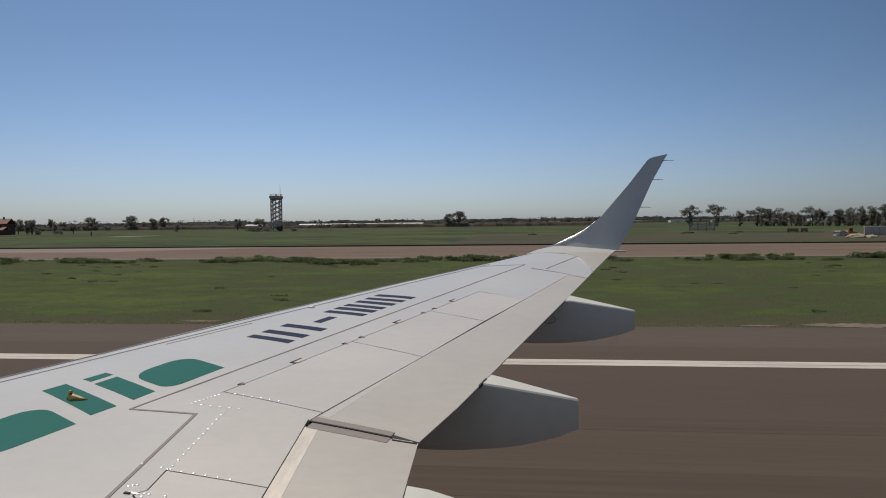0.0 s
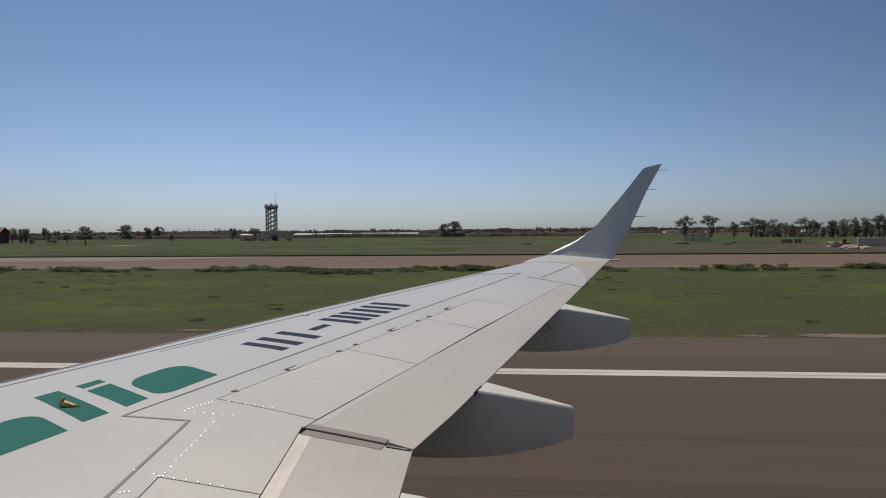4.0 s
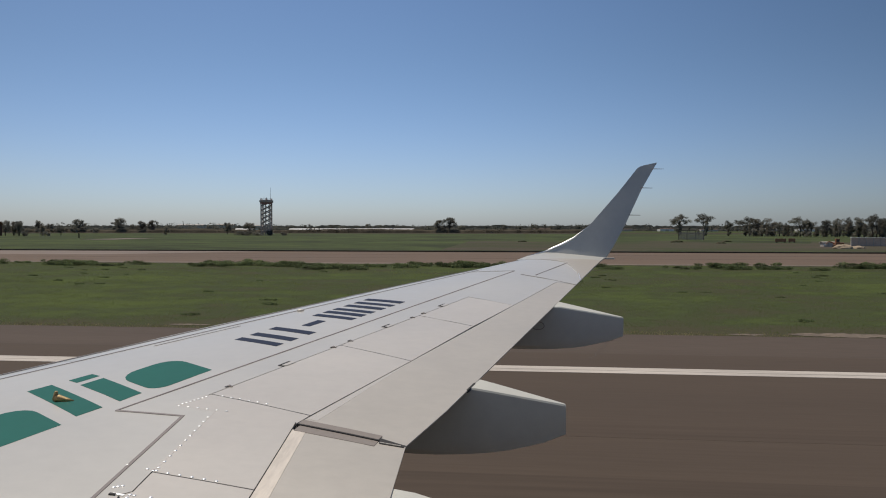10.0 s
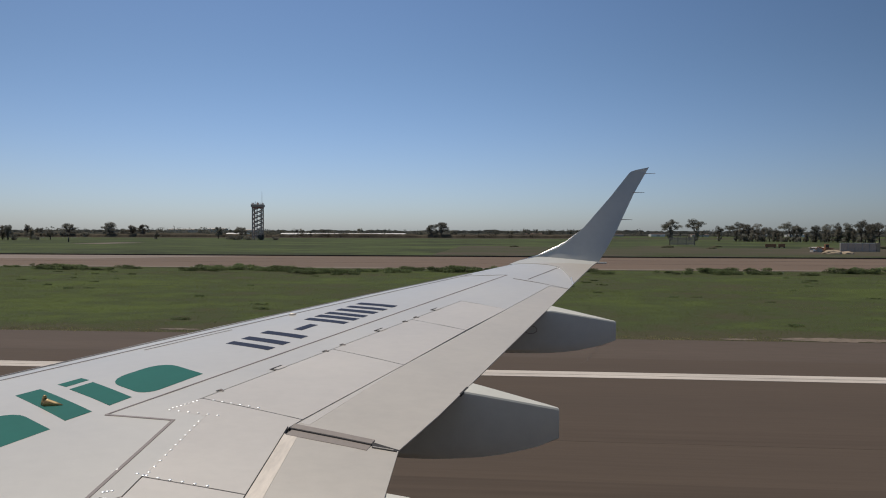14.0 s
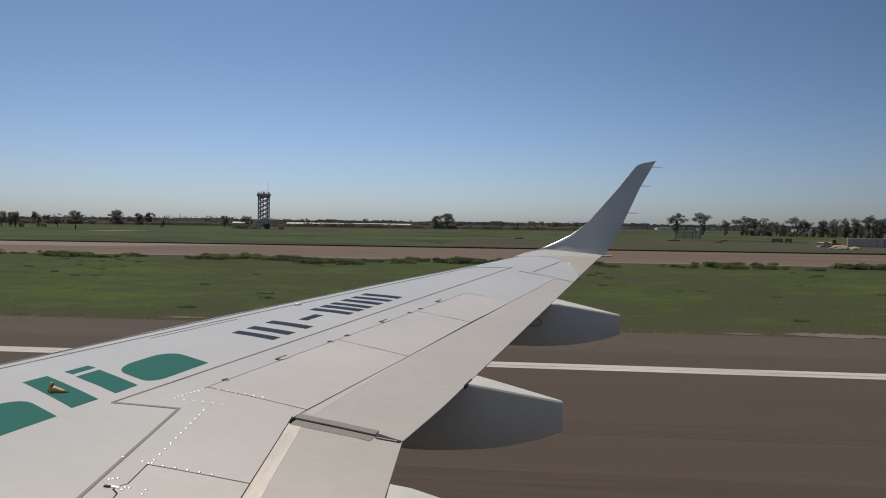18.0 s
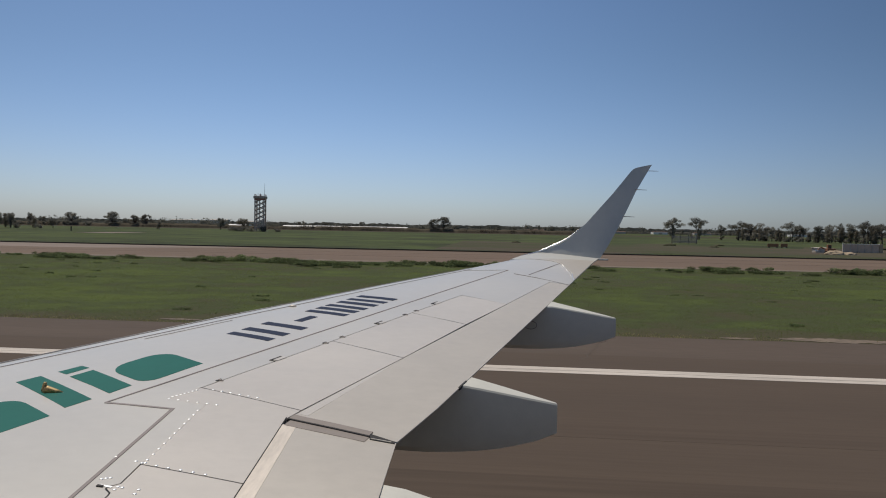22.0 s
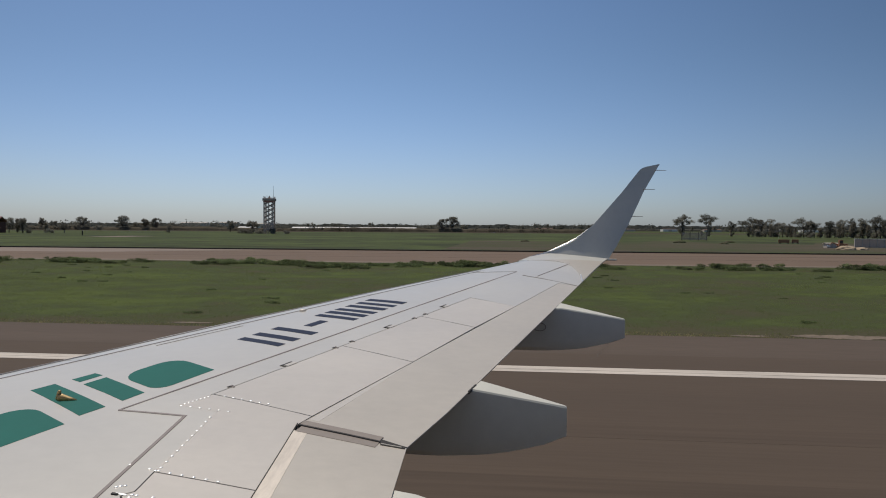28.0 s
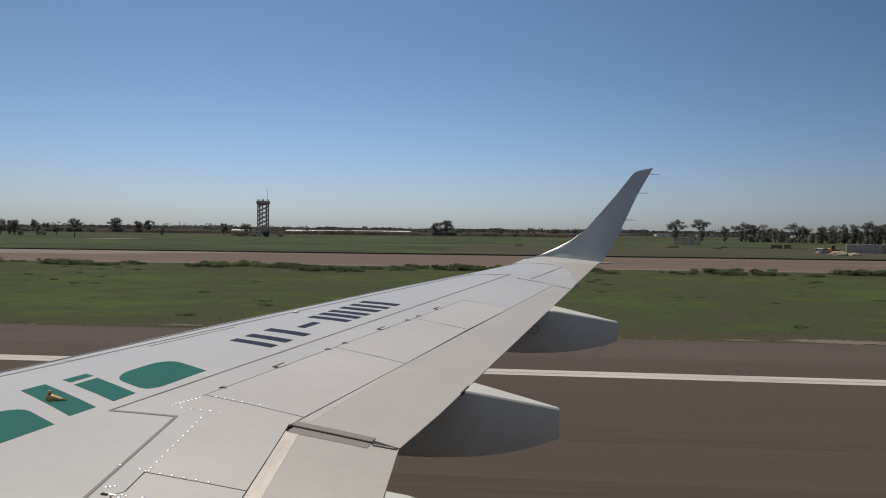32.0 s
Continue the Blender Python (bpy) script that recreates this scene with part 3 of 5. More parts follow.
for e in winglet_bm.edges:
    if e.calc_face_angle(0) > 0.6:
        e.smooth = False
winglet = part("winglet", winglet_bm, WINGLET, aircraft, "blended grey winglet", smooth=True)
# added tapering metal strip that makes the sun glint on the winglet's nose
nose_pts = [Vector(p[0]) for p in SECTIONS[1:6]]
nose_at = np.linspace(0, 3.7, 31)
nose_line = [Vector([float(np.interp(k, range(5), [p[i] for p in nose_pts])) for i in range(3)]) for k in nose_at]
for _ in range(3):  # round off the corners of the line
    nose_line = [nose_line[0]] + [a * 0.25 + b * 0.5 + c * 0.25 for a, b, c in zip(nose_line, nose_line[1:], nose_line[2:])] + [nose_line[-1]]
nose_rings = []
for k, p in enumerate(nose_line):
    u = (nose_line[min(30, k + 1)] - nose_line[max(0, k - 1)]).normalized()
    side = u.cross(Vector((0, 1, 0))).normalized()
    up = side.cross(u)
    rr = float(np.interp(nose_at[k], (0, 0.7, 2, 3, 3.7), (0.002, 0.010, 0.019, 0.012, 0.002)))
    nose_rings.append([p + (side * math.cos(q) + up * math.sin(q)) * rr for q in (2 * math.pi * j / 12 for j in range(12))])
nose_bm = loft(bmesh.new(), nose_rings)
part("glint_strip", nose_bm, GLINT_METAL, winglet, "bright metal strip added for the glint on the leading edge", smooth=True)
for x, y, z in ((2.21, 11.20, 4.835), (2.03, 11.14, 4.535), (1.835, 11.06, 4.11)):
    part("static_wick", rod(bmesh.new(), (x - 0.03, y, z), (x + 0.15, y, z - 0.004), 0.006, 0.003), SEAL, winglet, "thin grey static wick")
part("tip_fitting", boxed(1.38, 1.57, 10.86, 10.92, 3.425, 3.450, bevel=0.008), FAIRING, winglet)


# flap track fairings
def fairing(yf, width, top, low, ring_at=None):
    """top and low: profiles as (x, z), fore to aft."""
    bm = bmesh.new()
    xs = [top[0][0] + (top[-1][0] - top[0][0]) * i / 16 for i in range(17)]
    rings = []
    for i, x in enumerate(xs):
        zt = float(np.interp(x, [p[0] for p in top], [p[1] for p in top]))
        zb = float(np.mean(np.interp([x + d for d in (-0.2, -0.1, 0.0, 0.1, 0.2)], [p[0] for p in low], [p[1] for p in low]))) if 0 < i < 16 else low[0][1] if i == 0 else low[-1][1]
        k = i / 16
        w = width * (1 - max(0, (k - 0.50) / 0.50) ** 1.2 * 0.93)
        h = zt - zb
        rings.append([(x, yf, zt), (x, yf - 0.008, zt - 0.012), (x, yf - 0.010, zt - h * 0.35), (x, yf - 0.006, zt - h * 0.70), (x, yf + 0.004, zt - h * 0.88), (x, yf + w * 0.12, zb + h * 0.03), (x, yf + w * 0.5, zb),
                      (x, yf + w * 0.85, zb + h * 0.06), (x, yf + w, zt - h * 0.75), (x, yf + w, zt - h * 0.35), (x, yf + w, zt + 0.13 * w)])
    mid = sum((Vector(p) for p in rings[-1]), Vector()) / len(rings[-1])
    for d, k in ((0.012, 0.965), (0.020, 0.90)):  # rounded aft end
        rings.append([(p[0] + d, mid.y + (p[1] - mid.y) * k, mid.z + (p[2] - mid.z) * k) for p in rings[16]])
    loft(bm, rings)
    for e in bm.edges:
        if e.calc_face_angle(0) > 0.45:
            e.smooth = False
    ob = part("flap_fairing", bm, FAIRING, aircraft, "grey canoe-shaped flap track fairing", smooth=True)
    if ring_at:
        r = bmesh.new()
        for i in range(20):
            a0, a1 = (2 * math.pi * j / 20 for j in (i, i + 1))
            x, z = ring_at
            rod(r, (x + 0.066 * math.cos(a0), yf - 0.012, z + 0.042 * math.sin(a0)), (x + 0.066 * math.cos(a1), yf - 0.012, z + 0.042 * math.sin(a1)), 0.004, n=4)
        part("access_ring", r, SEAL, ob)
    return ob


fairing(7.43, 0.32, ((-0.9, 2.93), (0.47, 3.08), (1.15, 2.972)), ((-0.9, 2.80), (-0.3, 2.62), (0.09, 2.59), (0.57, 2.605), (0.87, 2.655), (1.15, 2.76)), (0.28, 2.87))
fairing(4.86, 0.29, ((-1.7, 2.62), (-0.28, 2.785), (0.36, 2.683)), ((-1.7, 2.5), (-1.2, 2.32), (-0.75, 2.27), (-0.40, 2.275), (0.0, 2.32), (0.19, 2.38), (0.36, 2.46)))
fairing(3.22, 0.20, ((-1.7, 2.46), (-0.53, 2.592), (0.09, 2.487)), ((-1.7, 2.3), (-1.2, 2.17), (-0.75, 2.12), (-0.4, 2.13), (0.09, 2.27)))

# fuselage around the seat, with the window opening that the view is taken through
FUS_Y, FUS_Z, FUS_R = -1.42, 3.42, 1.62


def tube(r, x0, x1, n, hole):
    bm = bmesh.new()
    nx = 60
    for i in range(nx):
        for j in range(n):
            xa, xb = (x0 + (x1 - x0) * k / nx for k in (i, i + 1))
            t0, t1 = (2 * math.pi * k / n for k in (j, j + 1))
            xc, zc, yc = (xa + xb) / 2, FUS_Z + r * math.sin((t0 + t1) / 2), FUS_Y + r * math.cos((t0 + t1) / 2)
            if hole and abs(xc) < 0.31 and abs(zc - 3.88) < 0.33 and yc > FUS_Y:
                continue
            vs = [bm.verts.new((x, FUS_Y + r * math.cos(t), FUS_Z + r * math.sin(t))) for x, t in ((xa, t0), (xb, t0), (xb, t1), (xa, t1))]
            bm.faces.new(vs)
    bmesh.ops.remove_doubles(bm, verts=bm.verts, dist=0.001)
    return bm


part("fuselage", tube(FUS_R, -6.0, 6.0, 72, True), PAINT, aircraft, "white fuselage skin", smooth=True)
part("cabin_wall", tube(FUS_R - 0.05, -5.9, 5.9, 72, True), CABIN, aircraft, "grey cabin lining", smooth=True)
for x0, x1 in ((-8.5, -6.0), (6.0, 12.0)):
    bm = bmesh.new()
    a, b = (FUS_R, 0.6) if x1 > 0 else (0.6, FUS_R)
    rings = [[(x0 + (x1 - x0) * k / 6, FUS_Y + (a + (b - a) * k / 6) * math.cos(2 * math.pi * j / 40), FUS_Z + (a + (b - a) * k / 6) * math.sin(2 * math.pi * j / 40) + (0.1 * k if x1 > 7 else 0)) for j in range(40)] for k in range(7)]
    part("fuselage_end", loft(bm, rings), PAINT, aircraft, smooth=True)
for y in (1.35, -4.2):
    leg = part("landing_gear", rod(bmesh.new(), (-1.6, y, 2.3), (-1.6, y, 0.45), 0.09, n=12), STEEL, aircraft)
    for s in (-0.28, 0.28):
        bm = rod(bmesh.new(), (-1.6, y + s - 0.13, 0.46), (-1.6, y + s + 0.13, 0.46), 0.46, n=28)
        bmesh.ops.bevel(bm, geom=[e for e in bm.edges if e.calc_face_angle(0) > 0.8], offset=0.06, segments=3, affect="EDGES")
        part("wheel", bm, TYRE, leg)
nose = part("nose_gear", rod(bmesh.new(), (-7.2, FUS_Y, 2.6), (-7.2, FUS_Y, 0.36), 0.07, n=12), STEEL, aircraft)
part("wheel", rod(bmesh.new(), (-7.2, FUS_Y - 0.12, 0.38), (-7.2, FUS_Y + 0.12, 0.38), 0.36, n=24), TYRE, nose)

# ---- ground, runway and taxiway; the landscape is laid out from OX ----
OX = -15.0


def sheet(name, x0, x1, y0, y1, z, mat, kind="structure", label="", category="", nx=1, ny=1, depth=0.0):
    bm = bmesh.new()
    if depth:
        box(bm, x0, x1, y0, y1, z - depth, z)
    else:
        vs = [[bm.verts.new((x0 + (x1 - x0) * i / nx, y0 + (y1 - y0) * j / ny, z)) for j in range(ny + 1)] for i in range(nx + 1)]
        for i in range(nx):
            for j in range(ny):
                bm.faces.new((vs[i][j], vs[i + 1][j], vs[i + 1][j + 1], vs[i][j + 1]))
    return tagged(part(name, bm, mat), label, category, "", kind)


def flat(name, pts, z, mat, parent=None, label="", category="", kind="structure", depth=0.03):
    """A flat slab of any outline whose top lies at z."""
    bm = bmesh.new()
    f = bm.faces.new([bm.verts.new((x, y, z)) for x, y in pts])
    bmesh.ops.triangulate(bm, faces=[f])
    made = bmesh.ops.extrude_face_region(bm, geom=bm.faces[:])
    for v in made["geom"]:
        if isinstance(v, bmesh.types.BMVert):
            v.co.z -= depth
    bmesh.ops.recalc_face_normals(bm, faces=bm.faces)
    ob = part(name, bm, mat, parent, label)
    if parent is None:
        tagged(ob, label, category, "", kind)
    return ob


# the ground sheet: fields to the horizon
sheet("ground", -4500, 4500, -4500, 4500, -0.03, GRASS, label="green grass fields of an airfield", category="ground")
sheet("field", -2500, 2500, 115.0, 640, -0.022, FIELD, label="flat dark green meadow beyond the taxiway", category="field")
sheet("fallow_strip", -2500, 2500, 520.0, 640, -0.016, FALLOW, label="brownish fallow strip before the hedge", category="field")
runway = sheet("runway", -700, 400, -27, 22.0, 0.0, ASPHALT, label="brown-grey asphalt runway with tyre streaks", category="runway", depth=0.3)
sheet("runway_shoulder", -700, 400, 22.0, 26.15, -0.006, SHOULDER, label="worn asphalt runway shoulder", category="runway", depth=0.3)
for y0, y1 in ((19.03, 19.37), (19.395, 19.81)):
    part("edge_line", boxed(-700, 400, y0, y1, -0.02, 0.006), LINE, runway, "worn white runway edge line")
for y, w in ((13.6, 0.9), (10.4, 1.2), (7.4, 1.0)):
    part("tyre_streak", boxed(-300 + y * 5, 200 + y * 3, y - w / 2, y + w / 2, -0.02, 0.002), RUBBER, runway)
crack_rng = random.Random(14)
for x0, y0, x1, y1 in ((3.8, 26.0, 2.4, 21.2), (14.5, 25.6, 17.5, 20.6), (-9.5, 26.0, -7.5, 20.2), (26.0, 26.0, 23.0, 20.4)):
    line = [(x0 + (x1 - x0) * i / 12 + crack_rng.uniform(-0.12, 0.12), y0 + (y1 - y0) * i / 12) for i in range(13)]
    bm = bmesh.new()
    rows = [[bm.verts.new((x - 0.018, y, 0.001)), bm.verts.new((x + 0.018, y, 0.001))] for x, y in line]
    for p, q in zip(rows, rows[1:]):
        bm.faces.new((p[0], p[1], q[1], q[0]))
    part("sealed_crack", bm, CRACK, runway, "dark sealed crack")
taxiway = sheet("taxiway", -900, 700, 77.5, 115.0, -0.004, CONCRETE, label="pale concrete taxiway parallel to the runway", category="taxiway", depth=0.3)
part("taxiway_shoulder", boxed(-900, 700, 75.6, 78.4, -0.05, 0.0), SOIL, taxiway, "dusty taxiway edge")
flat("pale_slabs", [(-500, 98), (-62, 98), (-40, 114.8), (-500, 114.8)], 0.004, CONCRETE_PALE, taxiway, "paler concrete slabs", depth=0.02)
part("ditch_edge", boxed(-900, 700, 115.0, 115.7, -0.1, 0.20), DITCH, taxiway, "dark earth edge of the taxiway")
for y in (91.0, 103.0):
    part("joint", boxed(-900, 700, y, y + 0.25, -0.05, 0.002), SHOULDER, taxiway)

# junction between runway and taxiway, farther along
junction = flat("junction_apron", [(OX - 5, 25.6), (OX - 14, 28.8), (OX - 26, 33.2), (OX - 54, 48), (OX - 58, 62), (OX - 45, 77.6), (OX - 175, 77.6), (OX - 150, 58), (OX - 125, 44.5), (OX - 116, 36), (OX - 116, 29), (OX - 122, 25.6)],
                -0.008, SHOULDER, label="asphalt junction apron with yellow taxi lines", category="junction", depth=0.2)


def ribbon(name, pts, w, z, mat, parent, label=""):
    bm = bmesh.new()
    rows = []
    for i, p in enumerate(pts):
        a, b = Vector(pts[max(0, i - 1)]), Vector(pts[min(len(pts) - 1, i + 1)])
        u = (b - a).normalized()
        s = Vector((-u.y, u.x)) * w / 2
        p = Vector(p)
        rows.append([bm.verts.new((*(p - s), z)), bm.verts.new((*(p + s), z)), bm.verts.new((*(p + s), z - 0.02)), bm.verts.new((*(p - s), z - 0.02))])
    for a, b in zip(rows, rows[1:]):
        for i in range(4):
            bm.faces.new((a[i], a[(i + 1) % 4], b[(i + 1) % 4], b[i]))
    bmesh.ops.recalc_face_normals(bm, faces=bm.faces)
    return part(name, bm, mat, parent, label)


for off in (0.0, 0.5):
    arc = [(OX - 104.0 - 6.4 * (i / 14 - 0.5) ** 2 * 4 + (off if i < 15 else 0), 19.9 + 28.4 * i / 14) for i in range(15)]
    ribbon("yellow_line", arc, 0.28, 0.0, YELLOW, junction, "curved yellow taxi line")
ribbon("yellow_line", [(OX - 13, 19.9), (OX - 28, 25.5), (OX - 41, 31.7), (OX - 56, 44)], 0.25, 0.0, YELLOW, junction, "yellow taxi line")
for a, b in (((-49, 27.2), (-41, 31.5)), ((-49, 31.5), (-41, 24.4))):
    ribbon("closed_cross", [(OX + a[0], a[1]), (OX + b[0], b[1])], 1.1, 0.0, YELLOW, junction, "yellow closed-taxiway cross")
flat("red_panel", [(OX - 70, 27.2), (OX - 70.5, 31.6), (OX - 58.8, 31.2), (OX - 58.8, 27.2)], 0.0, SIGNRED, junction, "painted red warning panel", depth=0.02)
words = bpy.data.curves.new("painted_words", "FONT")
words.body = "NO ENTRY"
words.size, words.extrude = 2.6, 0.003
wob = new("painted_words", words)
wob.matrix_basis = pose(OX - 69.5, 28.1, 0.006)
dg = bpy.context.evaluated_depsgraph_get()
wmesh = bpy.data.meshes.new_from_object(wob.evaluated_get(dg))
bpy.data.objects.remove(wob)
wmesh.materials.clear()
wmesh.materials.append(LINE)
wob = new("painted_words", wmesh)
wob.matrix_basis = pose(OX - 69.5, 28.3, 0.006)
wob.parent = junction
# aiming-point blocks and threshold bars on the runway
part("aiming_block", boxed(OX - 222, OX - 160, 6.0, 11.4, -0.02, 0.006), LINE, runway, "broad worn white aiming-point block")
for i in range(9):
    y0 = 16.6 - 1.8 * i
    part("threshold_bar", boxed(OX - 350, OX - 308 - 0.15 * i, y0 - 1.45, y0, -0.02, 0.006), LINE, runway, "long worn white threshold bar")

# bare soil along the runway's edge
rng = random.Random(5)
SOILS = ((-14.0, -12.2, 26.9, 27.4), (-8.8, -6.6, 26.5, 27.0), (8.0, 9.4, 26.4, 26.9), (10.2, 14.6, 26.25, 27.5), (17.5, 20.0, 26.18, 26.6))
for x0, x1, y0, y1 in SOILS:
    n = 26
    mid = (y0 + y1) / 2
    low = [(x0 + (x1 - x0) * i / n, mid - (mid - y0) * abs(math.sin(math.pi * i / n)) ** 0.5 * rng.uniform(0.45, 1.0)) for i in range(n + 1)]
    top = [(x0 + (x1 - x0) * i / n, mid + 0.02 + (y1 - mid) * abs(math.sin(math.pi * i / n)) ** 0.5 * rng.uniform(0.45, 1.0)) for i in range(n + 1)]
    flat("bare_soil", low + top[::-1], -0.018, SOIL, label="strip of bare pale soil at the runway edge", category="soil", depth=0.05)


def edge_y(x):
    """Where the grass begins behind the runway's shoulder and the junction."""
    return float(np.interp(x - OX, (-125, -116, -54, -26, -14, -5), (26.2, 46, 48, 33.3, 28.9, 26.2)))


def on_soil(x, y):
    return any(x0 < x < x1 and y0 < y < y1 for x0, x1, y0, y1 in SOILS)


# ---- grass and weeds ----
def tufts(name, count, x0, x1, y0, y1, h0, h1, mat, label, seed, blades=4, wide=0.10, bias=1.0, lean=0.6, thick=0.02):
    r = random.Random(seed)
    verts, faces = [], []
    for _ in range(count):
        x, y = r.uniform(x0, x1), y0 + (y1 - y0) * r.random() ** bias
        if y < edge_y(x) + 0.05 or (on_soil(x, y) and r.random() < 0.9):
            continue
        k = noise.noise((x * 0.12, y * 0.3, seed))
        if k < -0.2 and r.random() < 0.3:
            continue
        h = r.uniform(h0, h1) * (1 + 0.9 * k)
        for _ in range(blades):
            a = r.uniform(0, 6.283)
            dx, dy = math.cos(a), math.sin(a)
            px, py = x + r.gauss(0, wide), y + r.gauss(0, wide)
            i = len(verts)
            w = thick * r.uniform(0.5, 1.3)
            hh = h * r.uniform(0.5, 1.1)
            verts += [(px - dy * w, py + dx * w, -0.04), (px + dy * w, py - dx * w, -0.04), (px + dx * hh * lean, py + dy * hh * lean, hh)]
            faces.append((i, i + 1, i + 2))
    me = bpy.data.meshes.new(name)
    me.from_pydata(verts, [], faces)
    me.materials.append(mat)
    return tagged(new(name, me), label, "grass", "", "stuff")


tufts("grass", 17000, -44, 38, 26.2, 49, 0.012, 0.03, BLADE, "short green grass beside the runway", 1, 5, 0.18, 1.0, 3.6, 0.016)
tufts("grass", 13000, -72, 60, 47, 76, 0.02, 0.05, BLADE, "green grass and weeds between the strips", 2, 5, 0.28, 1.0, 3.2, 0.028)
tufts("dry_grass", 1500, -32, 32, 26.12, 27.0, 0.02, 0.05, DRYBLADE, "dry grass along the asphalt edge", 3, 5, 0.12, 1.8, 1.8, 0.016)
tufts("bank_weeds", 4000, -170, 150, 115.6, 119.0, 0.10, 0.30, WEED, "weeds on the bank behind the taxiway", 4, 4, 0.35, 1.0, 0.8, 0.06)


def leaf_cloud(bm_data, centre, radius, count, size, r, squash=0.8):
    verts, faces = bm_data
    for _ in range(count):
        d = Vector((r.gauss(0, 1), r.gauss(0, 1), r.gauss(0, 1))).normalized() * radius * r.random() ** 0.4
        p = Vector(centre) + Vector((d.x, d.y, d.z * squash))
        u = Vector((r.gauss(0, 1), r.gauss(0, 1), r.gauss(0, 0.6))).normalized() * size * r.uniform(0.6, 1.3)
        w = u.cross(Vector((r.gauss(0, 1), r.gauss(0, 1), r.gauss(0, 1)))).normalized() * size * r.uniform(0.3, 0.7)
        i = len(verts)
        verts += [p - u, p + w, p + u, p - w]
        faces.append((i, i + 1, i + 2, i + 3))


def mesh_part(name, data, mat, parent, label=""):
    me = bpy.data.meshes.new(name)
    me.from_pydata([tuple(v) for v in data[0]], [], data[1])
    me.materials.append(mat)
    ob = new(name, me)
    ob.parent = parent
    if label:
        ob["label"] = label
    return ob


def weed(seed):
    r = random.Random(seed)
    ob = thing("weed_bush", "low dark green weed bush in the grass", "bush", group="weed bushes")
    data = ([], [])
    for _ in range(9):
        c = (r.gauss(0, 0.55), r.gauss(0, 0.3), r.uniform(0.1, 0.42))
        leaf_cloud(data, c, r.uniform(0.2, 0.38), 150, 0.06, r)
    mesh_part("leaves", data, WEED, ob)
    st = bmesh.new()
    for _ in range(6):
        rod(st, (r.gauss(0, 0.2), r.gauss(0, 0.15), -0.05), (r.gauss(0, 0.6), r.gauss(0, 0.3), r.uniform(0.3, 0.6)), 0.015, 0.006, 5)
    part("stems", st, BARK, ob)
    return ob


weeds = [weed(s) for s in (11, 12, 13, 14)]
rng = random.Random(21)
places = []
for _ in range(62):
    places.append((rng.uniform(-95, 75), rng.uniform(68, 75.4), rng.uniform(0.5, 1.0)))
for cx, cy, n in ((-30, 71, 5), (-22, 70, 5), (-16, 66, 4), (-6, 72, 5), (2, 73, 3), (22, 70, 6), (36, 72, 5), (-48, 70, 5), (-60, 73, 5)):
    for _ in range(n):
        places.append((cx + rng.gauss(0, 1.8), cy + rng.gauss(0, 0.8), rng.uniform(0.7, 1.35)))
for _ in range(70):
    places.append((rng.uniform(-55, 48), rng.uniform(30, 68), rng.uniform(0.12, 0.3)))
places = [p for p in places if p[1] > edge_y(p[0]) + 1.0]
for i, (x, y, s) in enumerate(places):
    m = pose(x, y, -0.03, 0, 0, rng.uniform(-25, 25)) @ Matrix.Diagonal((s * 1.7, s, s * 0.85, 1))
    if i < 4:
        weeds[i].matrix_basis = m
    else:
        copy_thing(weeds[i % 4], pose(x, y, -0.03, 0, 0, rng.uniform(-25, 25))).scale = (s * 1.7, s, s * 0.85)


